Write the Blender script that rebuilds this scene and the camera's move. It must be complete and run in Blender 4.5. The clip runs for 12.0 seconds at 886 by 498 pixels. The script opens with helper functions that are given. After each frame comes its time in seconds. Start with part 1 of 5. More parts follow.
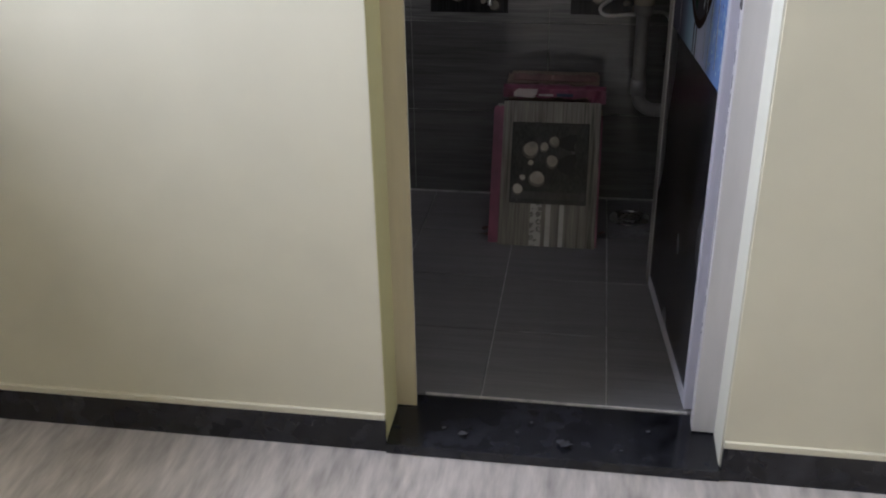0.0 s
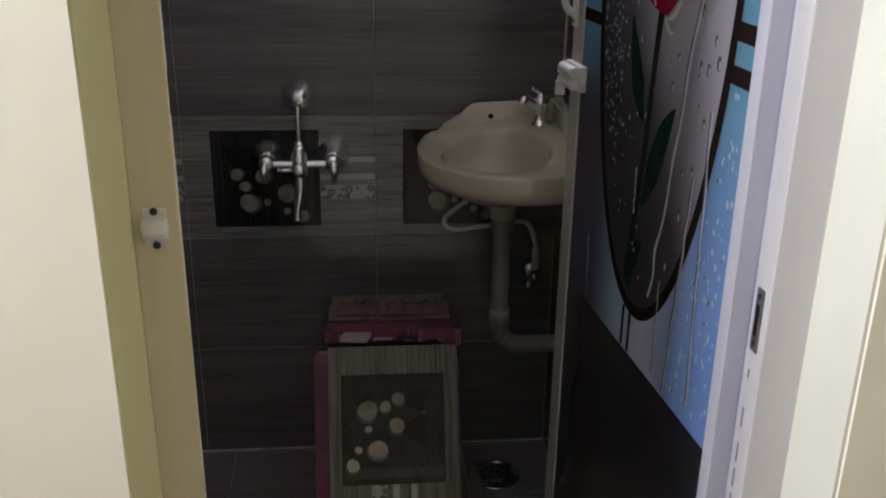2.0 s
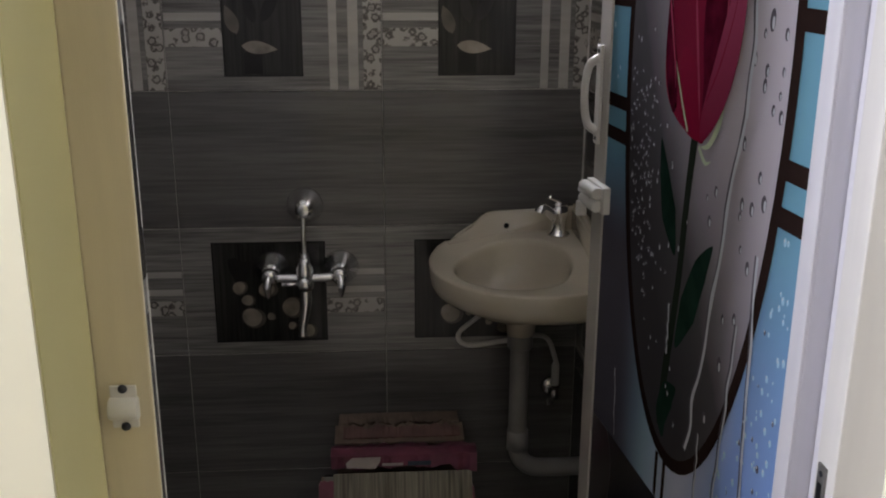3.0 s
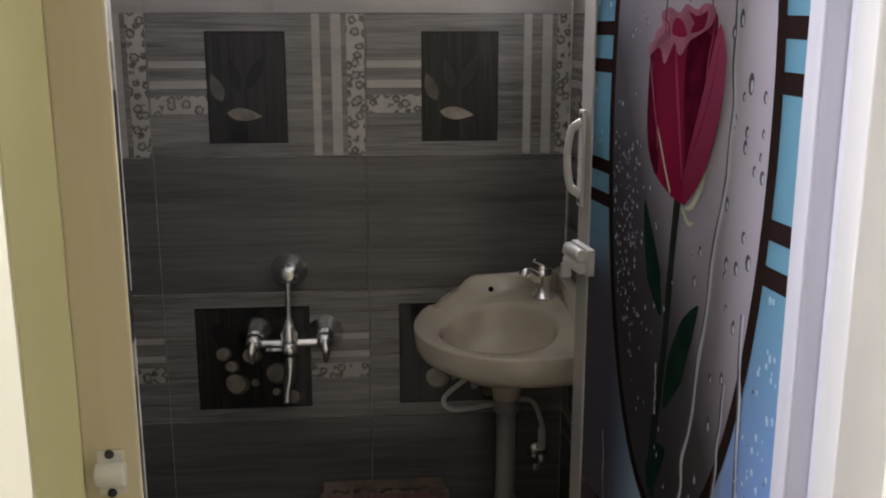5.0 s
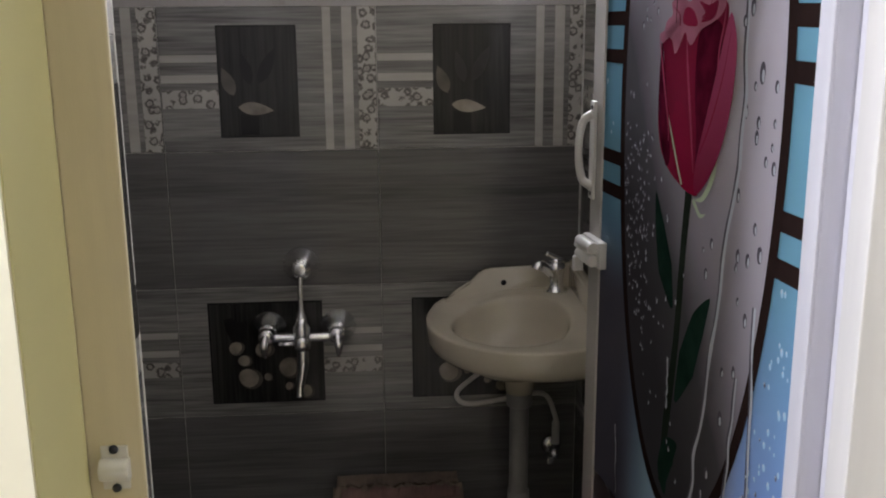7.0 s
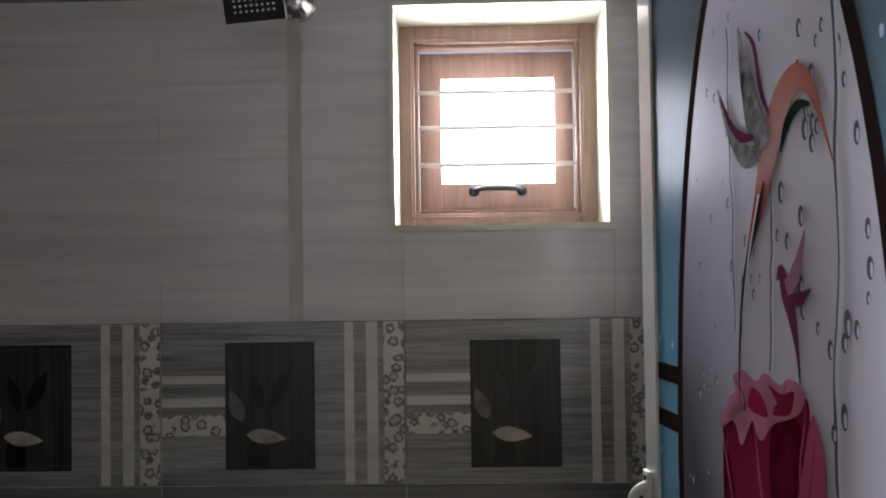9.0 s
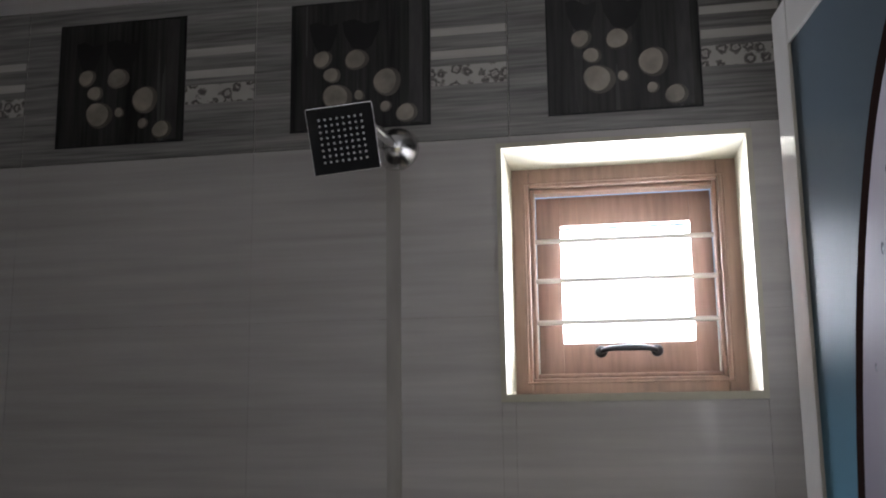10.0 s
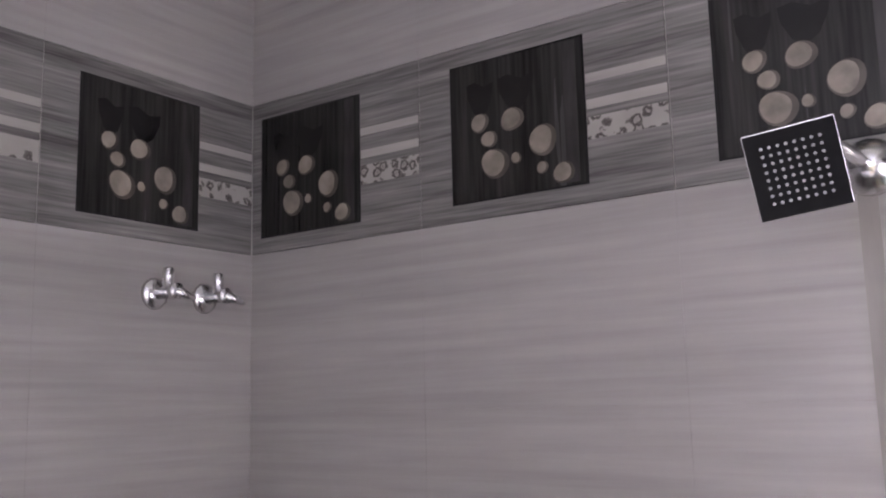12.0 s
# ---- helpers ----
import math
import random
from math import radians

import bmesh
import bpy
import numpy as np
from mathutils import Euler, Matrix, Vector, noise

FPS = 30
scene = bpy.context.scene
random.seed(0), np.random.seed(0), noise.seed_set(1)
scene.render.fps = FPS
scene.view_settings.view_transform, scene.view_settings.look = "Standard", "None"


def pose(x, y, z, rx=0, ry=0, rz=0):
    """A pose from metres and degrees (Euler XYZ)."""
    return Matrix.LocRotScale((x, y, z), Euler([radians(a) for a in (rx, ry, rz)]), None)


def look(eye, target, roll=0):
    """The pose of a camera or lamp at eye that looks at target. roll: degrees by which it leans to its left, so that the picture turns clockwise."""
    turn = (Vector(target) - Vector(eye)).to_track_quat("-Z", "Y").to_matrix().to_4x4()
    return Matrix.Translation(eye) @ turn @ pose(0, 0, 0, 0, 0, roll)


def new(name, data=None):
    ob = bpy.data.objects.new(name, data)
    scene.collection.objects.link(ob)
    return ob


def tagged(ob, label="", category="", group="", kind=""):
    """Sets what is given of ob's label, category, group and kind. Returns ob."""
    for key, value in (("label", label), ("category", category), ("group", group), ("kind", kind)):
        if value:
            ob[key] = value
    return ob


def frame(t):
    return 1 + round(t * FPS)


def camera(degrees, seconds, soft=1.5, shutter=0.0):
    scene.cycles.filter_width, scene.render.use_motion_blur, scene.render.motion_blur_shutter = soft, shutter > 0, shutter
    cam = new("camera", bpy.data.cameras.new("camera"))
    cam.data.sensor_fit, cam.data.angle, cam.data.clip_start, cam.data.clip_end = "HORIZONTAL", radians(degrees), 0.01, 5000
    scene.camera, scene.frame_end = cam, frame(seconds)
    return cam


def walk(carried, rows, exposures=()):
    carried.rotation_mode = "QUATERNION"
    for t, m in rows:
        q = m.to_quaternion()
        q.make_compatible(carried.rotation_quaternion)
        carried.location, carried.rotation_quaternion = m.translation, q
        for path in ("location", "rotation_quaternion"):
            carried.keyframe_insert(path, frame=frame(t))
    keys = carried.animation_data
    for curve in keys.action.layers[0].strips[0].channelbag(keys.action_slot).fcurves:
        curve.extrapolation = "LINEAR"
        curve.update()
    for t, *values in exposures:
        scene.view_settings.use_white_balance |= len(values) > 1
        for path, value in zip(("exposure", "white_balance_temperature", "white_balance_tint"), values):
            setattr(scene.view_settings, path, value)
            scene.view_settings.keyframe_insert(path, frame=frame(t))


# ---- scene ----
cam = camera(49.8, 12.0, 2.0)
PATH = [
    (0, (0.141, -0.074, 1.316), (-0.146, 1.695, 0.427), -1.0),
    (0.5, (0.096, 0.293, 1.337), (-0.166, 2.047, 0.414), -3.4),
    (1, (0.005, 0.527, 1.37), (-0.015, 2.306, 0.455), -0.3),
    (1.5, (-0.086, 0.664, 1.407), (0.045, 2.482, 0.585), 1.0),
    (2, (-0.037, 0.803, 1.425), (0.133, 2.658, 0.696), 0.8),
    (2.5, (0.032, 0.923, 1.436), (0.178, 2.798, 0.754), 0.5),
    (3, (-0.022, 0.948, 1.467), (0.12, 2.856, 0.887), 0.2),
    (3.5, (-0.044, 0.94, 1.479), (0.124, 2.872, 0.99), 0.3),
    (5.5, (-0.027, 0.945, 1.461), (0.157, 2.886, 1.015), 0.0),
    (6, (-0.027, 0.953, 1.463), (0.151, 2.887, 0.99), 0.1),
    (6.5, (-0.032, 0.948, 1.46), (0.147, 2.885, 0.993), -0.1),
    (8.5, (0.091, 1.069, 1.518), (0.060, 3.059, 1.310), -1.1),
    (9, (0.112, 1.250, 1.580), (0.067, 3.249, 1.636), -0.8),
    (9.5, (0.133, 1.362, 1.595), (0.033, 3.355, 1.733), -1.0),
    (10, (0.161, 1.467, 1.640), (-0.188, 3.406, 1.987), -0.7),
    (10.5, (0.157, 1.536, 1.668), (-0.269, 3.440, 2.108), 0.1),
    (11, (0.134, 1.565, 1.702), (-0.501, 3.410, 2.136), 0.9),
    (11.5, (0.06, 1.596, 1.72), (-0.835, 3.337, 2.126), 0.4),
    (12, (0.045, 1.728, 1.807), (-1.096, 3.338, 2.129), -1.4),
]
walk(cam, [(t, look(eye, target, roll)) for t, eye, target, roll in PATH],
     [(0, 0.60, 5980, 15), (0.5, 0.47, 6100, 15), (1.5, 0.47, 6430, 15), (3, 0.55, 6750, 13), (6, 0.8, 6800, 13), (8.5, 0.70, 6500, 10), (9.5, 0.0, 6450, 10), (10.5, 0.15, 6400, 10), (11, 0.35, 6380, 12), (11.5, 0.9, 6400, 18), (12, 1.9, 6350, 24)])

# ---- light ----
world = bpy.data.worlds.new("sky_world")
scene.world = world
world.use_nodes = True
wn = world.node_tree
sky = wn.nodes.new("ShaderNodeTexSky")
sky.sky_type = "NISHITA"
sky.sun_disc = False
sky.sun_elevation, sky.sun_rotation = radians(50), radians(200)
wn.nodes["Background"].inputs["Strength"].default_value = 0.15
wn.links.new(sky.outputs["Color"], wn.nodes["Background"].inputs["Color"])

sun = new("sun", bpy.data.lights.new("sun", "SUN"))
sun.data.energy, sun.data.angle, sun.data.color = 2.0, radians(0.6), (1.0, 0.96, 0.9)
sun.matrix_world = pose(0, 0, 8, 40, 0, 200 - 180)


def window_lamp(name, w, h, watts, colour, m):
    lamp = new(name, bpy.data.lights.new(name, "AREA"))
    lamp.data.shape, lamp.data.size, lamp.data.size_y = "RECTANGLE", w, h
    lamp.data.energy, lamp.data.color = watts, colour
    lamp.matrix_world = m
    return lamp


# daylight in the bedroom window and in the little bathroom window
window_lamp("bedroom_daylight", 0.60, 0.85, 49, (0.83, 0.895, 1.0), pose(-1.70, 1.15, 1.825, 0, -90, 0)).data.spread = radians(128)
window_lamp("bathroom_daylight", 0.235, 0.215, 18.5, (0.84, 0.89, 1.0), pose(0.183, 3.245, 1.875, -90, 0, 0)).data.spread = radians(110)

# ---- materials ----
MATS = {}


def mat(name, rgb, rough=0.5, metal=0.0, vary=0.12, scale=12.0, stretch=(1, 1, 1), bump=0.0, bump_scale=120.0, coat=0.0, spec=0.5, rough_vary=0.08, island=0.0):
    """Principled surface with two scales of colour variation, uneven gloss and fine relief."""
    m = bpy.data.materials.new(name)
    m.use_nodes = True
    nt = m.node_tree
    b = nt.nodes["Principled BSDF"]
    b.inputs["Metallic"].default_value = metal
    b.inputs["Coat Weight"].default_value = coat
    b.inputs["Specular IOR Level"].default_value = spec
    geo = nt.nodes.new("ShaderNodeNewGeometry")
    mp = nt.nodes.new("ShaderNodeMapping")
    mp.inputs["Scale"].default_value = stretch
    nt.links.new(geo.outputs["Position"], mp.inputs["Vector"])
    n1 = nt.nodes.new("ShaderNodeTexNoise")
    n1.inputs["Scale"].default_value, n1.inputs["Detail"].default_value = scale, 8
    n2 = nt.nodes.new("ShaderNodeTexNoise")
    n2.inputs["Scale"].default_value, n2.inputs["Detail"].default_value = scale * 0.17, 3
    nt.links.new(mp.outputs["Vector"], n1.inputs["Vector"])
    nt.links.new(mp.outputs["Vector"], n2.inputs["Vector"])
    add = nt.nodes.new("ShaderNodeMath")
    add.operation = "ADD"
    nt.links.new(n1.outputs["Fac"], add.inputs[0])
    nt.links.new(n2.outputs["Fac"], add.inputs[1])
    last = add
    if island:
        info = nt.nodes.new("ShaderNodeObjectInfo")
        mul = nt.nodes.new("ShaderNodeMath")
        mul.operation = "MULTIPLY_ADD"
        mul.inputs[1].default_value = island
        nt.links.new(info.outputs["Random"], mul.inputs[0])
        nt.links.new(add.outputs[0], mul.inputs[2])
        last = mul
    ramp = nt.nodes.new("ShaderNodeMapRange")
    ramp.inputs["From Min"].default_value, ramp.inputs["From Max"].default_value = 0.65, 1.35 + island
    ramp.inputs["To Min"].default_value, ramp.inputs["To Max"].default_value = 1 - vary * 2.2, 1 + vary * 2.2
    nt.links.new(last.outputs[0], ramp.inputs["Value"])
    mix = nt.nodes.new("ShaderNodeVectorMath")
    mix.operation = "SCALE"
    mix.inputs[0].default_value = rgb
    nt.links.new(ramp.outputs["Result"], mix.inputs["Scale"])
    nt.links.new(mix.outputs["Vector"], b.inputs["Base Color"])
    rr = nt.nodes.new("ShaderNodeMapRange")
    rr.inputs["From Min"].default_value, rr.inputs["From Max"].default_value = 0.3, 0.7
    rr.inputs["To Min"].default_value, rr.inputs["To Max"].default_value = max(0.02, rough - rough_vary), min(1, rough + rough_vary)
    nt.links.new(n2.outputs["Fac"], rr.inputs["Value"])
    nt.links.new(rr.outputs["Result"], b.inputs["Roughness"])
    if bump:
        n3 = nt.nodes.new("ShaderNodeTexNoise")
        n3.inputs["Scale"].default_value, n3.inputs["Detail"].default_value = bump_scale, 4
        nt.links.new(mp.outputs["Vector"], n3.inputs["Vector"])
        bp = nt.nodes.new("ShaderNodeBump")
        bp.inputs["Strength"].default_value, bp.inputs["Distance"].default_value = bump, 0.002
        nt.links.new(n3.outputs["Fac"], bp.inputs["Height"])
        nt.links.new(bp.outputs["Normal"], b.inputs["Normal"])
    MATS[name] = m
    return m


GRAIN = (2.0, 2.0, 52)
wall_paint = mat("cream_wall_paint", (0.71, 0.66, 0.515), 0.55, vary=0.03, scale=5, bump=0.12, bump_scale=45)
# left reveal: cream paint with yellow bounce light mixed into its colour
reveal_bounce = mat("yellow_bounce_reveal", (0.60, 0.555, 0.30), 0.55, vary=0.03, scale=5, bump=0.12, bump_scale=45)
white_paint = mat("white_paint", (0.60, 0.575, 0.475), 0.5, vary=0.03, scale=6, bump=0.1, bump_scale=60)
ceiling_paint = mat("ceiling_paint", (0.8, 0.79, 0.76), 0.7, vary=0.02, scale=4)
black_granite = mat("black_granite", (0.016, 0.016, 0.020), 0.17, vary=0.42, scale=26, rough_vary=0.03)
marble = mat("vitrified_floor", (0.50, 0.445, 0.41), 0.18, vary=0.17, scale=11, stretch=(4.5, 0.9, 1), rough_vary=0.05)
frame_pvc = mat("door_frame_cream", (0.58, 0.505, 0.35), 0.38, vary=0.04, scale=9, stretch=(6, 6, 0.7), bump=0.05)
frame_warm = mat("door_frame_off_white", (0.56, 0.53, 0.52), 0.35, vary=0.03, scale=9, stretch=(6, 6, 0.7))
# lilac tinge: cool daylight put into the white
frame_white = mat("door_frame_white", (0.58, 0.56, 0.62), 0.35, vary=0.03, scale=9, stretch=(6, 6, 0.7))
dark_tile = mat("dark_wood_grain_tile", (0.124, 0.119, 0.115), 0.14, vary=0.17, scale=3.6, stretch=GRAIN, rough_vary=0.05, island=0.12)
mid_tile = mat("grey_wood_grain_tile", (0.195, 0.187, 0.176), 0.17, vary=0.30, scale=3.8, stretch=GRAIN, rough_vary=0.05, island=0.1)
light_tile = mat("pale_wood_grain_tile", (0.395, 0.372, 0.355), 0.18, vary=0.07, scale=3.2, stretch=(1.1, 1.1, 22), rough_vary=0.05, island=0.03)
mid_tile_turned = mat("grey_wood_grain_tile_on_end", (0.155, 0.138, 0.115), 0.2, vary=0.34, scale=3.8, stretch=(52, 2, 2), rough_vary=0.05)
floor_tile = mat("grey_floor_tile", (0.170, 0.159, 0.156), 0.32, vary=0.11, scale=4, stretch=(2.2, 60, 60), rough_vary=0.02, island=0.1, bump=0.08)
grout = mat("pale_grout", (0.50, 0.48, 0.45), 0.8, vary=0.2, scale=40)
grout_dark = mat("dark_grout", (0.40, 0.38, 0.35), 0.8, vary=0.2, scale=40)
stripe = mat("tile_pale_stripe", (0.42, 0.395, 0.36), 0.15, vary=0.08, scale=8, stretch=(1, 1, 8))
picture_dark = mat("tile_picture_dark_boards", (0.027, 0.0255, 0.024), 0.2, spec=0.3, vary=0.30, scale=5, stretch=(30, 30, 1.2))
picture_edge = mat("tile_picture_black_line", (0.010, 0.010, 0.010), 0.3, spec=0.12, vary=0.1)
picture_shade = mat("tile_picture_shade", (0.015, 0.014, 0.0135), 0.2, spec=0.3, vary=0.3, scale=9)
picture_post = mat("tile_picture_grey_post", (0.042, 0.040, 0.038), 0.14, vary=0.2, scale=14, stretch=(5, 5, 1))
pebble = mat("tile_picture_pebble", (0.28, 0.245, 0.20), 0.14, vary=0.28, scale=22)
pebble_dim = mat("tile_picture_dim_leaf", (0.10, 0.088, 0.074), 0.14, vary=0.3, scale=18)
chrome = mat("chrome", (0.88, 0.88, 0.88), 0.19, 1.0, vary=0.05, scale=30, rough_vary=0.04)
steel = mat("brushed_steel", (0.52, 0.52, 0.52), 0.3, 1.0, vary=0.1, scale=30)
ceramic = mat("ivory_ceramic", (0.60, 0.535, 0.425), 0.12, vary=0.03, scale=5, coat=0.4, rough_vary=0.04)
pvc_grey = mat("grey_pvc_pipe", (0.22, 0.21, 0.20), 0.42, vary=0.08, scale=20)
stile_gloss = mat("polished_door_channel", (0.50, 0.47, 0.44), 0.04, vary=0.03, scale=9, rough_vary=0.015, spec=0.6)
pvc_white = mat("white_plastic", (0.62, 0.60, 0.57), 0.35, vary=0.04, scale=20)
black_plastic = mat("black_plastic", (0.008, 0.008, 0.009), 0.5, vary=0.15, scale=60, spec=0.15)
rubber_white = mat("white_nozzles", (0.55, 0.55, 0.55), 0.5, vary=0.1, scale=90)
wood = mat("varnished_window_wood", (0.24, 0.150, 0.118), 0.38, vary=0.13, scale=6, stretch=(18, 18, 1.6), bump=0.08)
cement = mat("cream_window_reveal", (0.40, 0.372, 0.29), 0.6, vary=0.04, scale=12, bump=0.15, bump_scale=80)
grille = mat("white_painted_steel", (0.55, 0.53, 0.51), 0.4, vary=0.05, scale=30)
plate_steel = mat("dull_steel_plate", (0.16, 0.15, 0.145), 0.45, 0.6, vary=0.2, scale=60)
print_grey = mat("grey_profile_print", (0.20, 0.19, 0.23), 0.5, vary=0.2, scale=80)
iron = mat("dark_iron", (0.05, 0.052, 0.06), 0.35, 0.8, vary=0.15, scale=40)
kick = mat("black_laminate", (0.026, 0.024, 0.030), 0.3, vary=0.35, scale=6, stretch=(1, 1, 0.5), rough_vary=0.12)
carton_pink = mat("printed_pink_carton", (0.21, 0.055, 0.095), 0.55, vary=0.22, scale=16, bump=0.2)
carton_brown = mat("brown_cardboard", (0.185, 0.138, 0.105), 0.85, vary=0.22, scale=18, bump=0.25, bump_scale=70)
carton_dull = mat("dull_rose_cardboard", (0.17, 0.098, 0.085), 0.85, vary=0.22, scale=18)
carton_white = mat("white_carton_label", (0.50, 0.44, 0.42), 0.7, vary=0.15, scale=24)
carton_blue = mat("dark_blue_carton_print", (0.03, 0.045, 0.075), 0.55, vary=0.15, scale=24)
stain = mat("cement_stained_strip", (0.30, 0.28, 0.255), 0.35, vary=0.12, scale=6, stretch=(4, 4, 0.8))
floor_patch = mat("cement_residue", (0.21, 0.205, 0.205), 0.5, vary=0.3, scale=50)
dust = mat("dusty_scuff", (0.048, 0.048, 0.054), 0.6, vary=0.3, scale=60)
outer_plaster = mat("outside_plaster", (0.45, 0.43, 0.4), 0.9, vary=0.1, scale=3)


def floral(name):
    """Ivory band with a grey scroll print."""
    m = mat(name, (0.42, 0.395, 0.36), 0.15, vary=0.05, scale=20)
    nt = m.node_tree
    b = nt.nodes["Principled BSDF"]
    old = b.inputs["Base Color"].links[0].from_socket
    geo = [n for n in nt.nodes if n.type == "NEW_GEOMETRY"][0]
    n = nt.nodes.new("ShaderNodeTexNoise")
    n.inputs["Scale"].default_value, n.inputs["Detail"].default_value = 150, 2
    nt.links.new(geo.outputs["Position"], n.inputs["Vector"])
    bend = nt.nodes.new("ShaderNodeVectorMath")
    bend.operation = "MULTIPLY_ADD"
    bend.inputs[1].default_value = (0.012, 0.012, 0.012)
    nt.links.new(n.outputs["Color"], bend.inputs[0])
    nt.links.new(geo.outputs["Position"], bend.inputs[2])
    v = nt.nodes.new("ShaderNodeTexVoronoi")
    v.inputs["Scale"].default_value, v.inputs["Randomness"].default_value = 46, 0.75
    nt.links.new(bend.outputs["Vector"], v.inputs["Vector"])
    r = nt.nodes.new("ShaderNodeValToRGB")
    r.color_ramp.interpolation = "EASE"
    for _ in range(4):
        r.color_ramp.elements.new(0.5)
    for e, (q, c) in zip(r.color_ramp.elements, ((0.0, 0.9), (0.12, 0.25), (0.22, 0.15), (0.30, 1.0), (0.42, 0.75), (0.50, 0.0))):
        e.position, e.color = q, (c, c, c, 1)
    nt.links.new(v.outputs["Distance"], r.inputs["Fac"])
    mx = nt.nodes.new("ShaderNodeMix")
    mx.data_type = "RGBA"
    nt.links.new(r.outputs["Color"], mx.inputs["Factor"])
    nt.links.new(old, mx.inputs["A"])
    mx.inputs["B"].default_value = (0.085, 0.078, 0.07, 1)
    nt.links.new(mx.outputs["Result"], b.inputs["Base Color"])
    return m


floral_band = floral("tile_floral_band")


def gradient(name, stops, axis, lo, hi, rough=0.55):
    """Printed laminate that runs through the given colours along one direction."""
    m = bpy.data.materials.new(name)
    m.use_nodes = True
    nt = m.node_tree
    b = nt.nodes["Principled BSDF"]
    b.inputs["Roughness"].default_value = rough
    b.inputs["Specular IOR Level"].default_value = 0.0
    b.inputs["Coat Weight"].default_value, b.inputs["Coat Roughness"].default_value = 0.10, 0.22
    tc = nt.nodes.new("ShaderNodeTexCoord")
    dot = nt.nodes.new("ShaderNodeVectorMath")
    dot.operation = "DOT_PRODUCT"
    dot.inputs[1].default_value = axis
    nt.links.new(tc.outputs["Object"], dot.inputs[0])
    nz = nt.nodes.new("ShaderNodeTexNoise")
    nz.inputs["Scale"].default_value = 6
    nz.inputs["Detail"].default_value = 4
    nt.links.new(tc.outputs["Object"], nz.inputs["Vector"])
    ma = nt.nodes.new("ShaderNodeMath")
    ma.operation = "MULTIPLY_ADD"
    ma.inputs[1].default_value = 0.16 * (hi - lo)
    nt.links.new(nz.outputs["Fac"], ma.inputs[0])
    nt.links.new(dot.outputs["Value"], ma.inputs[2])
    mr = nt.nodes.new("ShaderNodeMapRange")
    mr.inputs["From Min"].default_value, mr.inputs["From Max"].default_value = lo + 0.08 * (hi - lo), hi + 0.08 * (hi - lo)
    nt.links.new(ma.outputs[0], mr.inputs["Value"])
    cr = nt.nodes.new("ShaderNodeValToRGB")
    while len(cr.color_ramp.elements) < len(stops):
        cr.color_ramp.elements.new(0.5)
    for e, (p, c) in zip(cr.color_ramp.elements, stops):
        e.position, e.color = p, (*c, 1)
    nt.links.new(mr.outputs["Result"], cr.inputs["Fac"])
    nt.links.new(cr.outputs["Color"], b.inputs["Base Color"])
    MATS[name] = m
    return m


glass = bpy.data.materials.new("frosted_pane")
glass.use_nodes = True
gb = glass.node_tree.nodes["Principled BSDF"]
gb.inputs["Transmission Weight"].default_value, gb.inputs["Roughness"].default_value, gb.inputs["IOR"].default_value = 1.0, 0.12, 1.05

# ---- mesh helpers ----


def obj(name, bm, mats, parent=None, label="", smooth=False):
    me = bpy.data.meshes.new(name)
    bmesh.ops.recalc_face_normals(bm, faces=bm.faces)
    bm.to_mesh(me)
    bm.free()
    for mm in (mats if isinstance(mats, (list, tuple)) else [mats]):
        me.materials.append(mm)
    if smooth:
        for p in me.polygons:
            p.use_smooth = True
    ob = new(name, me)
    if parent:
        ob.parent = parent
    if label:
        ob["label"] = label
    return ob


def part(name, bm, material, parent, label="", smooth=False):
    return obj(name, bm, material, parent, label, smooth)


def thing(name, m, label, category, group="", kind=""):
    e = new(name)
    e.matrix_world = m
    tagged(e, label, category, group, kind)
    bpy.context.view_layer.update()
    return e


def box(bm, x0, x1, y0, y1, z0, z1, bevel=0.0, mi=0, segs=2):
    b2 = bmesh.new()
    bmesh.ops.create_cube(b2, size=1)
    for v in b2.verts:
        v.co = Vector(((x0 + x1) / 2 + v.co.x * (x1 - x0), (y0 + y1) / 2 + v.co.y * (y1 - y0), (z0 + z1) / 2 + v.co.z * (z1 - z0)))
    if bevel:
        bmesh.ops.bevel(b2, geom=b2.edges[:], offset=bevel, segments=segs, affect="EDGES", profile=0.6)
    return join(bm, b2, mi)


def join(bm, b2, mi=0, m=None):
    table = {}
    for v in b2.verts:
        table[v] = bm.verts.new(m @ v.co if m else v.co)
    for f in b2.faces:
        try:
            nf = bm.faces.new([table[v] for v in f.verts])
            nf.material_index = mi if mi is not None else f.material_index
            nf.smooth = f.smooth
        except ValueError:
            pass
    b2.free()
    return bm


def cubed(*a, **k):
    return box(bmesh.new(), *a, **k)


def lathe(profile, segs=32, m=None, bm=None, mi=0, cap=True):
    """A turned form from (radius, height) pairs about z."""
    b2 = bmesh.new()
    rings = []
    for r, z in profile:
        rings.append([b2.verts.new((r * math.cos(2 * math.pi * i / segs), r * math.sin(2 * math.pi * i / segs), z)) for i in range(segs)])
    for a, b in zip(rings, rings[1:]):
        for i in range(segs):
            b2.faces.new((a[i], a[(i + 1) % segs], b[(i + 1) % segs], b[i])).smooth = True
    if cap:
        b2.faces.new(rings[0][::-1])
        b2.faces.new(rings[-1])
    return join(bm if bm is not None else bmesh.new(), b2, mi, m)


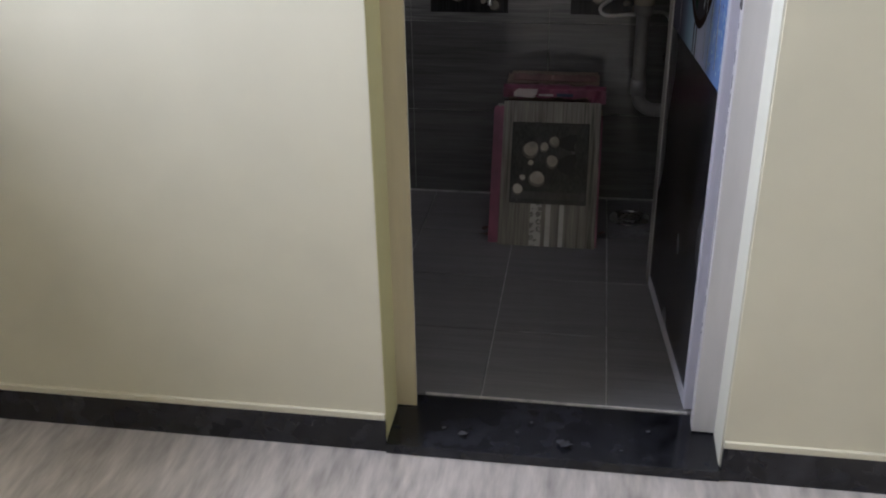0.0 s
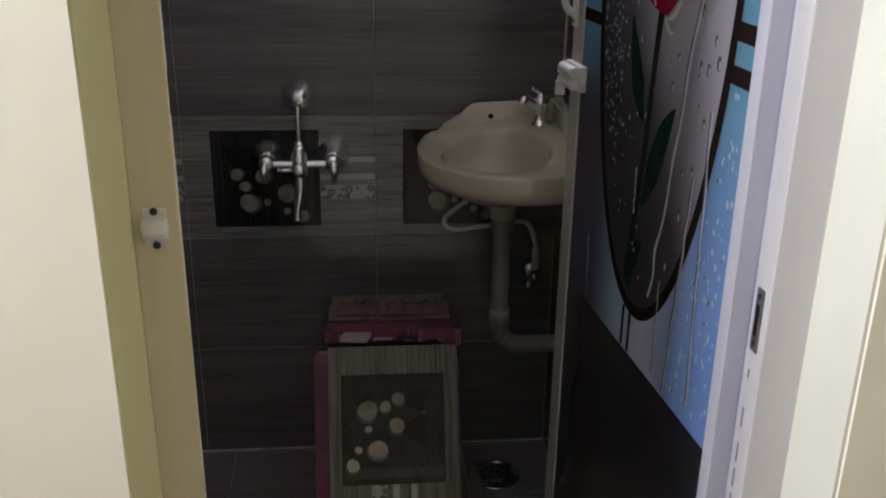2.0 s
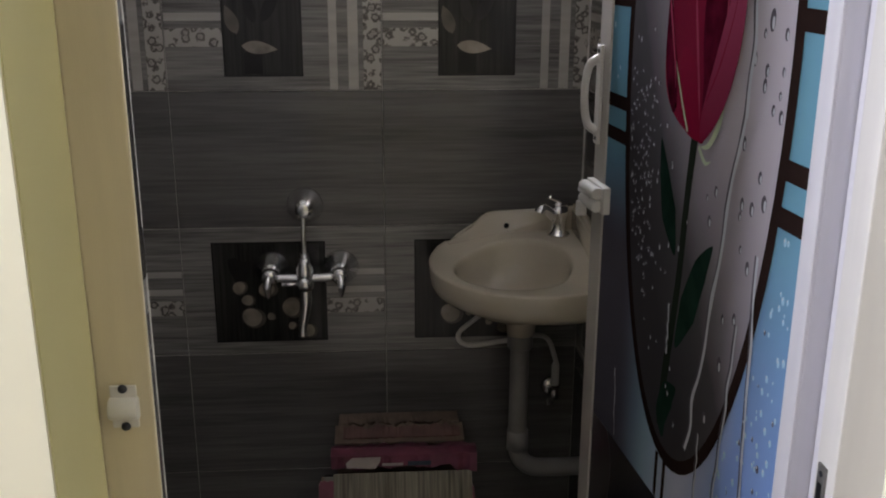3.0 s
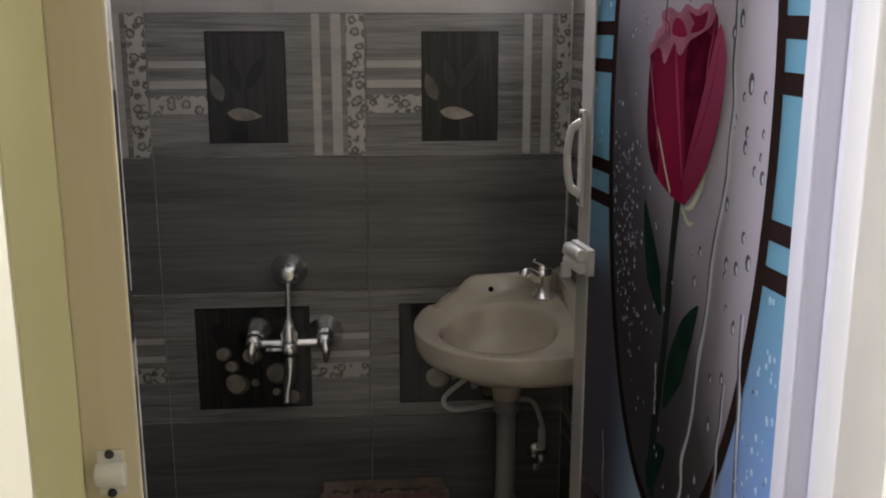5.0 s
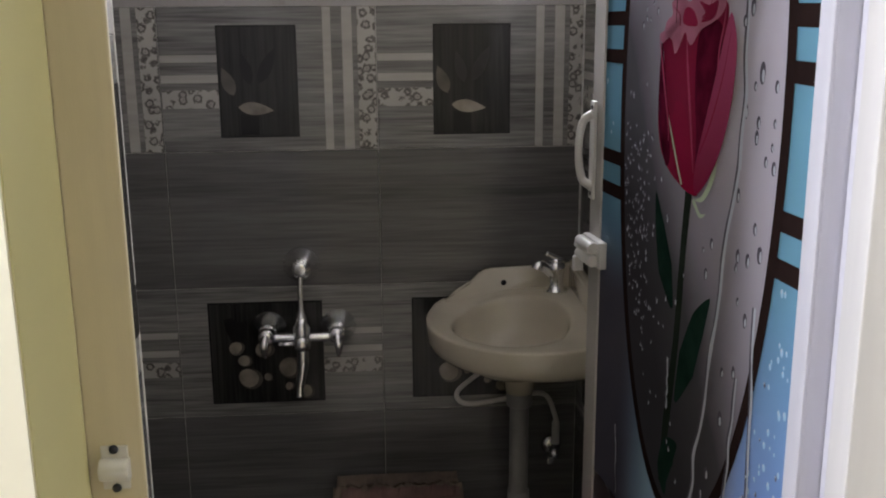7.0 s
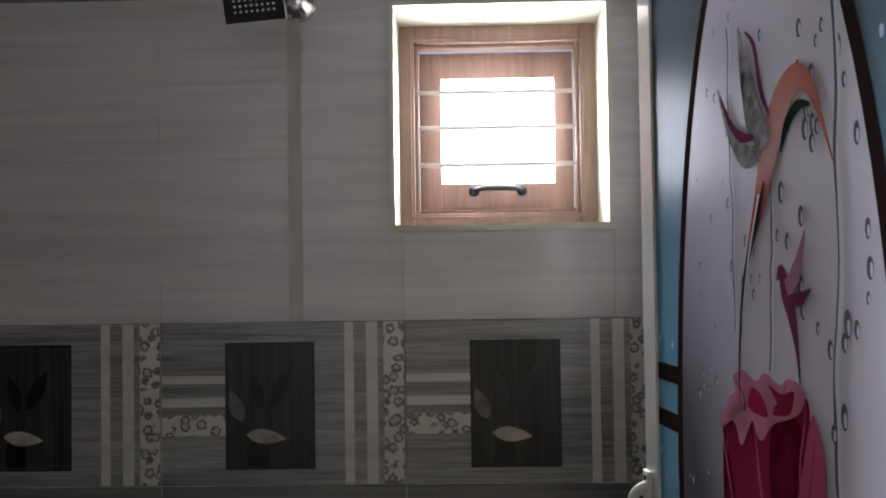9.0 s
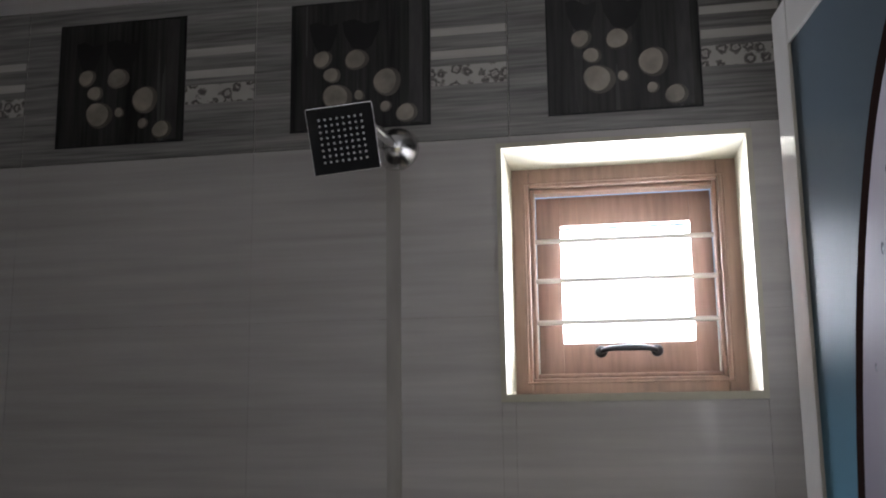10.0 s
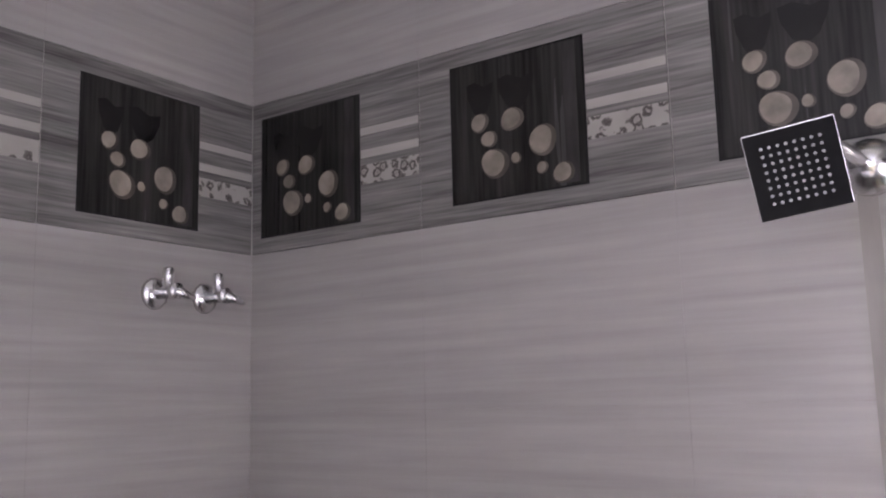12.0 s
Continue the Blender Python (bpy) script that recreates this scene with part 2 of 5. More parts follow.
def tube(points, radius, segs=14, bm=None, mi=0, steps=6):
    """A round bar along a smooth line through points; radius may be a list."""
    pts = [Vector(p) for p in points]
    rad = list(radius) if isinstance(radius, (list, tuple)) else [radius] * len(pts)
    line, rr = [], []
    for i in range(len(pts) - 1):
        p0, p1, p2, p3 = pts[max(i - 1, 0)], pts[i], pts[i + 1], pts[min(i + 2, len(pts) - 1)]
        for k in range(steps):
            t = k / steps
            line.append(0.5 * (2 * p1 + (p2 - p0) * t + (2 * p0 - 5 * p1 + 4 * p2 - p3) * t * t + (3 * p1 - p0 - 3 * p2 + p3) * t ** 3))
            rr.append(rad[i] + (rad[i + 1] - rad[i]) * t)
    line.append(pts[-1])
    rr.append(rad[-1])
    b2 = bmesh.new()
    rings = []
    side = None
    for i, p in enumerate(line):
        d = (line[min(i + 1, len(line) - 1)] - line[max(i - 1, 0)]).normalized()
        if side is None:
            side = d.orthogonal().normalized()
        side = (side - d * side.dot(d)).normalized()
        up = d.cross(side)
        rings.append([b2.verts.new(p + (side * math.cos(a) + up * math.sin(a)) * rr[i]) for a in (2 * math.pi * j / segs for j in range(segs))])
    for a, b in zip(rings, rings[1:]):
        for i in range(segs):
            b2.faces.new((a[i], a[(i + 1) % segs], b[(i + 1) % segs], b[i])).smooth = True
    b2.faces.new(rings[0][::-1])
    b2.faces.new(rings[-1])
    return join(bm if bm is not None else bmesh.new(), b2, mi)


def sheet(bm, outline, depth, mi=0, plane="xz"):
    """A flat shape from an outline, in x and z, standing at the depth y."""
    vs = [bm.verts.new((a, depth, b) if plane == "xz" else (a, b, depth)) for a, b in outline]
    f = bm.faces.new(vs)
    f.material_index = mi
    return f


def oval(cx, cz, rx, rz, n=20, wob=0.0, turn=0.0, seed=0):
    out = []
    for i in range(n):
        a = 2 * math.pi * i / n
        k = 1 + wob * math.sin(2 * a + seed) + wob * 0.6 * math.sin(3 * a + seed * 2.3)
        u, v = rx * k * math.cos(a), rz * k * math.sin(a)
        out.append((cx + u * math.cos(turn) - v * math.sin(turn), cz + u * math.sin(turn) + v * math.cos(turn)))
    return out


def rect(x0, x1, z0, z1):
    return [(x0, z0), (x1, z0), (x1, z1), (x0, z1)]


# ---- structure: sizes ----
BACK, RIGHT, LEFT, BATH_FRONT = 3.0, 0.443, -1.31, 1.80
WALL, O_L, O_R, O_TOP = 1.605, -0.267, 0.458, 2.13
FLOOR_B, CEIL = -0.040, 2.78
W = (-0.022, 0.386, 1.662, 2.088)
BED = (-1.65, 1.60, -2.60)


def structure(name, bm, material, label, category, smooth=False):
    return tagged(obj(name, bm, material, None, "", smooth), label, category, "", "structure")


# bedroom shell
structure("floor_bedroom", cubed(BED[0] - .2, BED[1] + .2, BED[2] - .2, 1.60, FLOOR_B - .1, FLOOR_B), marble, "pale beige veined vitrified floor of the bedroom", "floor")
bm = bmesh.new()
box(bm, BED[0] - .2, O_L, WALL, 1.785, FLOOR_B - .1, CEIL + .1)
box(bm, O_R, BED[1] + .2, WALL, 1.785, FLOOR_B - .1, CEIL + .1)
box(bm, O_L, O_R, WALL, 1.785, O_TOP, CEIL + .1)
structure("wall_door", bm, wall_paint, "cream painted plaster wall round the bathroom doorway", "wall")
bm = bmesh.new()
box(bm, BED[0] - .2, BED[0], BED[2], WALL, FLOOR_B - .1, 1.40)
box(bm, BED[0] - .2, BED[0], BED[2], WALL, 2.25, CEIL + .1)
box(bm, BED[0] - .2, BED[0], BED[2], 0.84, 1.40, 2.25)
box(bm, BED[0] - .2, BED[0], 1.46, WALL, 1.40, 2.25)
structure("wall_west", bm, wall_paint, "cream painted bedroom wall with a window opening", "wall")
structure("wall_east", cubed(BED[1], BED[1] + .2, BED[2], WALL, FLOOR_B - .1, CEIL + .1), wall_paint, "cream painted bedroom wall", "wall")
structure("wall_south", cubed(BED[0] - .2, BED[1] + .2, BED[2] - .2, BED[2], FLOOR_B - .1, CEIL + .1), wall_paint, "cream painted bedroom wall", "wall")
structure("ceiling_bedroom", cubed(BED[0] - .2, BED[1] + .2, BED[2] - .2, 1.785, CEIL + .1, CEIL + .25), ceiling_paint, "white painted bedroom ceiling", "ceiling")
for nm, a, b in (("baseboard_1", BED[0], O_L), ("baseboard_2", O_R, BED[1])):
    bm = cubed(a, b, WALL - 0.006, WALL + 0.02, FLOOR_B, 0.044)
    structure(nm, bm, black_granite, "black polished stone skirting along the cream wall", "baseboard")
    bm = cubed(a, b, WALL - 0.007, WALL + 0.01, 0.044, 0.060, 0.002)
    structure("trim", bm, wall_paint, "thin pale plaster line above the black skirting", "trim")
# threshold: black slab with a worn front arris
bm = cubed(O_L, O_R, 1.592, 1.777, FLOOR_B, -0.004, 0.003)
for v in bm.verts:
    if v.co.y < 1.65 and v.co.z > -0.02:
        v.co.z -= 0.010
structure("threshold", bm, black_granite, "black polished granite doorway threshold with pale scuffs", "threshold")
# bathroom shell behind the tiles
structure("floor_bathroom", cubed(LEFT - .2, RIGHT + .2, 1.777, BACK + .25, -0.12, -0.006), grout, "grey tiled bathroom floor with pale joints", "floor")
bm = bmesh.new()
Y0, Y1 = BACK + 0.0022, BACK + 0.25
box(bm, LEFT - .2, W[0], Y0, Y1, -0.12, CEIL + .1)
box(bm, W[1], RIGHT + .2, Y0, Y1, -0.12, CEIL + .1)
box(bm, W[0], W[1], Y0, Y1, -0.12, W[2])
box(bm, W[0], W[1], Y0, Y1, W[3], CEIL + .1)
wall_back = structure("wall_back", bm, grout_dark, "dark and pale wood-grain tiled bathroom wall with a small window", "wall")
wall_left = structure("wall_left", cubed(LEFT - .2, LEFT - .0022, 1.785, BACK + .01, -0.12, CEIL + .1), grout_dark, "tiled bathroom wall with dark picture band", "wall")
wall_right = structure("wall_right", cubed(RIGHT + .0022, RIGHT + .2, 1.787, BACK + .01, -0.12, CEIL + .1), grout_dark, "tiled bathroom wall behind the open door", "wall")
structure("wall_front", cubed(LEFT, O_L - .0, 1.787, 1.80, -0.1, CEIL + .1), light_tile, "pale tiled bathroom wall beside the doorway", "wall")
structure("wall_front_above", cubed(O_L, RIGHT + .01, 1.787, 1.80, O_TOP, CEIL + .1), light_tile, "pale tiled bathroom wall above the doorway", "wall")
structure("ceiling_bathroom", cubed(LEFT - .2, RIGHT + .2, 1.787, BACK + .25, CEIL + .1, CEIL + .25), ceiling_paint, "white painted bathroom ceiling", "ceiling")
structure("ground", cubed(-60, 60, -60, 60, -3.3, -3.2), outer_plaster, "plain ground outside, far below the window", "ground")

# ---- door frame ----
def door_frame():
    f = thing("door_frame", pose(0, 0, 0), "cream painted door frame with a white latch keep", "door frame")
    part("jamb", cubed(O_L, -0.2195, 1.729, 1.736, -0.004, 2.10, 0.002), frame_pvc, f, "cream jamb")
    part("jamb", cubed(0.405, O_R, 1.715, 1.752, -0.004, 2.10, 0.002), frame_warm, f, "off-white jamb with hinge recesses")
    part("rebate", cubed(0.417, O_R, 1.752, 1.784, -0.004, 2.10, 0.002), frame_white, f, "white door rebate with cool daylight tint")
    part("head", cubed(-0.2195, 0.405, 1.729, 1.752, 2.055, 2.10, 0.002), frame_pvc, f)
    part("lining", cubed(O_L - 0.0, O_L + 0.0015, WALL + 0.004, 1.7245, -0.01, 2.125), reveal_bounce, f, "cream painted reveal with yellow bounce light painted in")
    part("lining", cubed(O_R - 0.004, O_R, WALL + 0.004, 1.715, -0.01, 2.125), white_paint, f, "white painted reveal")
    # strike plate on the stop of the white jamb
    for z in (0.965,):
        bm = cubed(0.4025, 0.405, 1.728, 1.744, z - 0.038, z + 0.038, 0.0008)
        p = part("strike_plate", bm, plate_steel, f, "grey steel strike plate")
        part("slot", cubed(0.4020, 0.4027, 1.732, 1.740, z - 0.019, z + 0.019, 0.0002), black_plastic, p, "dark latch slot")
        for dz in (-0.029, 0.029):
            part("screw", lathe([(0.0035, 0), (0.003, 0.0012), (0.001, 0.0014)], 12, pose(0.4025, 1.736, z + dz, 0, -90, 0)), iron, p)
    rnd = random.Random(21)
    z = 0.90
    while z > 0.22:
        h = rnd.choice((0.006, 0.010, 0.018, 0.026))
        part("printed_bar", cubed(0.4042, 0.4052, 1.7400, 1.7425, z - h, z), print_grey, f, "faint grey printed bar")
        z -= h + rnd.choice((0.006, 0.010, 0.022, 0.040))
    for z in (0.12, 0.38, 1.75):
        part("hinge", lathe([(0.006, -0.04), (0.006, 0.04)], 12, pose(0.402, 1.79, z)), frame_white, f, "white barrel hinge")
    return f


def latch_keep():
    k = thing("latch_keep", pose(-0.2435, 1.729, 1.091), "white plastic bolt keep screwed to the cream jamb", "door latch")
    part("plate", cubed(-0.0115, 0.0115, -0.003, 0, -0.020, 0.020, 0.001), pvc_white, k)
    bm = lathe([(0.0095, -0.0125), (0.0102, -0.011), (0.0102, 0.011), (0.0095, 0.0125)], 24, pose(0, -0.003, -0.001, 0, 90, 0))
    part("barrel", bm, pvc_white, k)
    for z in (-0.0185, 0.0175):
        part("screw", lathe([(0.0042, 0), (0.0036, 0.002), (0.001, 0.0026)], 16, pose(0, -0.003, z, 90, 0, 0)), iron, k, "dark screw head")


# ---- printed door leaf: local x runs from hinge to free edge, z up, the print faces local -y ----
HINGE, FREE = Vector((0.4235, 1.786, 0)), Vector((0.3610, 2.425, 0))
LEAF_TURN = math.degrees(math.atan2(FREE.y - HINGE.y, FREE.x - HINGE.x))
LEAF_W = (FREE - HINGE).length
leaf_blue_shaded = gradient("print_blue_water_shaded", [(0, (0.15, 0.25, 0.52)), (0.22, (0.22, 0.32, 0.62)), (0.45, (0.55, 0.58, 0.76)), (0.7, (0.30, 0.45, 0.60)), (1, (0.14, 0.22, 0.36))], (1, 0, 0.12), 0.12, 0.62)
_nt = leaf_blue_shaded.node_tree
_b = _nt.nodes["Principled BSDF"]
_old = _b.inputs["Base Color"].links[0].from_socket
_tc = [n for n in _nt.nodes if n.type == "TEX_COORD"][0]
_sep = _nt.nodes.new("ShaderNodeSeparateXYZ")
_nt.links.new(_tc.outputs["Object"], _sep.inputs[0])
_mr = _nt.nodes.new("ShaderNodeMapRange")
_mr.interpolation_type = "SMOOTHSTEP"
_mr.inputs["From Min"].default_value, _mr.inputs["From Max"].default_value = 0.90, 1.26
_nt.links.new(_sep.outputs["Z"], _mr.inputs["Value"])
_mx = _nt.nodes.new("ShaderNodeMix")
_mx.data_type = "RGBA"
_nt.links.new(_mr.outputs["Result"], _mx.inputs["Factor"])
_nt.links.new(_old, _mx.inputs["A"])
# shade on the upper panel, painted as a blend from blue to slate
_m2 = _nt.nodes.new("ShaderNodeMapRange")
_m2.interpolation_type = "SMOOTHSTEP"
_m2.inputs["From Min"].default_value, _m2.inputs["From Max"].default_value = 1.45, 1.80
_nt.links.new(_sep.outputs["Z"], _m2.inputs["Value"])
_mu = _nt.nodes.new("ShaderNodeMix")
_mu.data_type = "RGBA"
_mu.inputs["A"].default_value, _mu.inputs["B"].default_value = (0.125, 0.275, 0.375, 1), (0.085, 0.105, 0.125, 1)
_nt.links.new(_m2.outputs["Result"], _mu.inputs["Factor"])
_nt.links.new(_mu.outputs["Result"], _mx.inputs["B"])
# greyer and darker low down towards the free edge
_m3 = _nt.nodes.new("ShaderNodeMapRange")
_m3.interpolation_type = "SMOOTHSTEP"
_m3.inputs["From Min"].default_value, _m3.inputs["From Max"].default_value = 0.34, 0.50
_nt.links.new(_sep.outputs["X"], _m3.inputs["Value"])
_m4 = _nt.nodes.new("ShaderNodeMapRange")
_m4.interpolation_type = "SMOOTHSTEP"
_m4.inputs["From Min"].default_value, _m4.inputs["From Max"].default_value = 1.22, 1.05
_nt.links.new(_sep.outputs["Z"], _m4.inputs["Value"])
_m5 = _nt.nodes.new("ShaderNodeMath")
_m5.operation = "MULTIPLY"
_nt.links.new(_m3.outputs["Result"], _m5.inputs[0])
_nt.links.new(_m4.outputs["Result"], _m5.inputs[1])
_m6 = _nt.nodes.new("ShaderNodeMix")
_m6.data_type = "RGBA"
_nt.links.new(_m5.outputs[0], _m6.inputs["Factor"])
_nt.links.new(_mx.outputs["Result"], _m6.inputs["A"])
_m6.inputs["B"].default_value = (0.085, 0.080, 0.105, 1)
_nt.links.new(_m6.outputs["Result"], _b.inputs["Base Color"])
# oval darkens low towards the free edge: print tone plus painted shading
leaf_lilac_shaded = gradient("print_lilac_glass_shaded", [(0, (0.50, 0.46, 0.53)), (0.38, (0.44, 0.40, 0.46)), (0.58, (0.31, 0.28, 0.33)), (0.78, (0.085, 0.079, 0.09)), (1, (0.050, 0.047, 0.054))], (1, 0, -0.7), -1.0, -0.35)
rose_deep = mat("print_rose_deep", (0.085, 0.006, 0.020), 0.35, spec=0.0, vary=0.3, scale=30)
leaf_ring = mat("print_dark_brown", (0.022, 0.013, 0.012), 0.32, spec=0.0, vary=0.1)
rose_dark = gradient("print_rose_dark", [(0, (0.11, 0.006, 0.022)), (0.5, (0.22, 0.014, 0.046)), (1, (0.15, 0.010, 0.032))], (0.9, 0, 0.35), 0.62, 0.90)
rose_mid = gradient("print_rose_mid", [(0, (0.20, 0.008, 0.034)), (1, (0.30, 0.022, 0.070))], (0.3, 0, 1), 1.36, 1.66)
rose_light = gradient("print_rose_light", [(0, (0.18, 0.012, 0.042)), (1, (0.42, 0.085, 0.18))], (0, 0, 1), 1.25, 1.52)
rose_pale = mat("print_rose_pale", (0.34, 0.125, 0.18), 0.35, spec=0.0, vary=0.2, scale=22)
rose_edge = mat("print_rose_edge", (0.29, 0.045, 0.095), 0.35, spec=0.0, vary=0.25, scale=14)
leaf_green = mat("print_dark_green", (0.012, 0.030, 0.022), 0.35, spec=0.0, vary=0.25, scale=20)
stem_dark = mat("print_stem", (0.018, 0.024, 0.018), 0.35, spec=0.0, vary=0.2)
sepal = mat("print_pale_sepal", (0.40, 0.46, 0.34), 0.35, spec=0.0, vary=0.12)
drop_dark = mat("print_drop_shade", (0.10, 0.09, 0.11), 0.2, spec=0.0, vary=0.1)
drop_light = mat("print_drop_glint", (0.50, 0.52, 0.58), 0.3, spec=0.0, vary=0.05)
drop_blue = mat("print_drop_blue", (0.32, 0.48, 0.62), 0.2, spec=0.0, vary=0.1)
pale_print = mat("print_pale_grey", (0.20, 0.185, 0.19), 0.4, spec=0.0, vary=0.4, scale=70)
orange_print = gradient("print_orange_shape", [(0, (0.24, 0.025, 0.015)), (1, (0.42, 0.11, 0.045))], (0, 0, 1), 1.6, 1.85)
plum_pale = mat("print_plum_pale", (0.30, 0.14, 0.22), 0.35, spec=0.0, vary=0.15)
plum_print = mat("print_plum_shape", (0.12, 0.03, 0.07), 0.35, spec=0.0, vary=0.15)


def ribbon(bm, pts, widths, y, mi):
    """A flat line of changing width."""
    ps = [Vector((p[0], p[1])) for p in pts]
    line, ww = [], []
    for i in range(len(ps) - 1):
        p0, p1, p2, p3 = ps[max(i - 1, 0)], ps[i], ps[i + 1], ps[min(i + 2, len(ps) - 1)]
        for k in range(5):
            t = k / 5
            line.append(0.5 * (2 * p1 + (p2 - p0) * t + (2 * p0 - 5 * p1 + 4 * p2 - p3) * t * t + (3 * p1 - p0 - 3 * p2 + p3) * t ** 3))
            ww.append(widths[i] + (widths[i + 1] - widths[i]) * t)
    line.append(ps[-1])
    ww.append(widths[-1])
    last = None
    for i, p in enumerate(line):
        d = (line[min(i + 1, len(line) - 1)] - line[max(i - 1, 0)]).normalized()
        n = Vector((-d.y, d.x)) * ww[i] / 2
        a, b = bm.verts.new((p.x + n.x, y, p.y + n.y)), bm.verts.new((p.x - n.x, y, p.y - n.y))
        if last:
            bm.faces.new((last[0], a, b, last[1])).material_index = mi
        last = (a, b)


OV = (0.294, 1.372, 0.232, 0.566)


def inside_oval(x, z, k=1.0):
    return ((x - OV[0]) / (OV[2] * k)) ** 2 + ((z - OV[1]) / (OV[3] * k)) ** 2 < 1


def door_leaf():
    d = thing("door_1", pose(HINGE.x, HINGE.y, 0.006, 0, 0, LEAF_TURN), "open bathroom door printed with a red rose on a rain-wet blue and lilac ground", "door", "", "structure")
    L, H, S = LEAF_W, 2.028, 0.047
    T = 0.028
    part("core", cubed(0, L, 0, T, 0, H, 0.001), frame_white, d, "white board")
    # local +y faces the room side after the turn
    F = T + 0.0008
    part("blue_panel", cubed(0.024, L - S, T - 0.002, F, 0.74, H - S), leaf_blue_shaded, d, "blue water-drop print with slate shade painted at the top")
    part("kick_panel", cubed(0.024, L - S, T - 0.002, F + 0.0006, 0.034, 0.74), kick, d, "black lower panel")
    # beading round the print
    part("hinge_stile", cubed(0, 0.024, T - 0.001, T + 0.004, 0, H, 0.0015), frame_white, d, "white edge bead with cool daylight tint")
    part("lock_stile", cubed(L - S, L + 0.002, -0.003, T + 0.004, 0, H, 0.0015), stile_gloss, d, "polished pale grey edge channel")
    part("bottom_rail", cubed(0.024, L - S, T - 0.001, T + 0.004, 0, 0.034, 0.0015), frame_white, d)
    part("top_rail", cubed(0.024, L - S, T - 0.001, T + 0.004, H - S, H, 0.0015), stile_gloss, d)
    # oval
    y = F + 0.0008
    bm = bmesh.new()
    out, inn = oval(OV[0], OV[1], OV[2], OV[3], 72), oval(OV[0], OV[1], OV[2] - 0.017, OV[3] - 0.019, 72)
    vo, vi = [bm.verts.new((a, y, b)) for a, b in out], [bm.verts.new((a, y, b)) for a, b in inn]
    for i in range(72):
        j = (i + 1) % 72
        bm.faces.new((vo[i], vo[j], vi[j], vi[i]))
    part("oval_ring", bm, leaf_ring, d, "dark brown printed oval line")
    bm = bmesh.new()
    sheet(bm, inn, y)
    part("oval_field", bm, leaf_lilac_shaded, d, "lilac glass print with shading painted in")
    # cross bars between oval and edges
    for z in (1.461, 1.408, 1.262, 1.213):
        w = OV[2] * math.sqrt(max(0, 1 - ((z - OV[1]) / OV[3]) ** 2)) - 0.004
        for line in ([(0.024, z - 0.012), (OV[0] - w, z - 0.011), (OV[0] - w, z + 0.011), (0.024, z + 0.010)], rect(OV[0] + w, L - S, z - 0.010, z + 0.010)):
            bm = bmesh.new()
            sheet(bm, line, y - 0.0002)
            part("cross_bar", bm, leaf_ring, d, "dark brown printed bar")
    for x in (0.300, 0.326):
        bm = bmesh.new()
        sheet(bm, rect(x - 0.005, x + 0.005, 0.742, OV[1] - OV[3] + 0.004), y - 0.0002)
        part("upright_bar", bm, leaf_ring, d, "dark brown printed bar")
    # rose
    y += 0.0004
    bm = bmesh.new()
    cx, z0, z1 = 0.284, 1.252, 1.488
    def P(u, v):
        # u grows towards the free edge, seen to the left of the flower
        return (cx + u * 0.105, z0 + v * (z1 - z0))
    def petal(pts, mi, k):
        qs = [Vector(P(u, v)) for u, v in pts]
        n, line = len(qs), []
        for i in range(n):
            p0, p1, p2, p3 = qs[i - 1], qs[i], qs[(i + 1) % n], qs[(i + 2) % n]
            for j in range(4):
                w = j / 4
                line.append(0.5 * (2 * p1 + (p2 - p0) * w + (2 * p0 - 5 * p1 + 4 * p2 - p3) * w * w + (3 * p1 - p0 - 3 * p2 + p3) * w ** 3))
        sheet(bm, [(p.x, p.y) for p in line], y + k * 0.00025, mi)
    petal([(-0.13, 0), (0.41, 0.05), (0.78, 0.14), (0.96, 0.27), (1.0, 0.45), (0.88, 0.64), (0.93, 0.78), (0.41, 0.84), (-0.41, 0.90), (-0.70, 0.95), (-0.75, 0.83), (-0.67, 0.65), (-0.45, 0.33), (-0.54, 0.25), (-0.47, 0.12), (-0.26, 0.03)], 0, 0)
    petal([(0.49, 0.45), (0.21, 0.42), (-0.05, 0.20), (-0.15, 0.12), (-0.41, 0.30), (-0.53, 0.25), (-0.47, 0.12), (-0.16, 0.01), (0.26, 0.03), (0.47, 0.14), (0.54, 0.30)], 1, 1)
    petal([(-0.06, 0.79), (-0.34, 0.87), (-0.64, 0.83), (-0.58, 0.62), (-0.44, 0.42), (-0.28, 0.22), (-0.15, 0.16), (-0.12, 0.32), (-0.03, 0.55)], 5, 2)
    petal([(0.97, 0.76), (1.0, 0.45), (0.92, 0.27), (0.70, 0.11), (0.58, 0.14), (0.62, 0.30), (0.74, 0.47), (0.87, 0.64)], 5, 2)
    petal([(-0.83, 0.90), (-0.98, 0.76), (-0.96, 0.56), (-0.86, 0.38), (-0.66, 0.20), (-0.40, 0.07), (-0.17, 0.01), (-0.13, 0.12), (-0.26, 0.30), (-0.44, 0.50), (-0.61, 0.70), (-0.73, 0.84)], 2, 3)
    petal([(1.02, 0.80), (0.93, 0.75), (0.84, 0.86), (0.66, 0.90), (0.70, 0.96), (0.46, 0.99), (0.20, 0.96), (0.02, 1.0), (-0.26, 0.97), (-0.44, 1.0), (-0.70, 0.97), (-0.62, 0.90), (-0.41, 0.86), (-0.10, 0.82), (0.10, 0.75), (0.22, 0.77), (0.30, 0.81), (0.44, 0.74), (0.56, 0.70), (0.66, 0.77), (0.86, 0.79)], 4, 4)
    petal([(-0.12, 0.86), (-0.22, 0.90), (-0.06, 0.96), (-0.30, 0.94), (-0.52, 0.96), (-0.44, 0.88)], 0, 6)
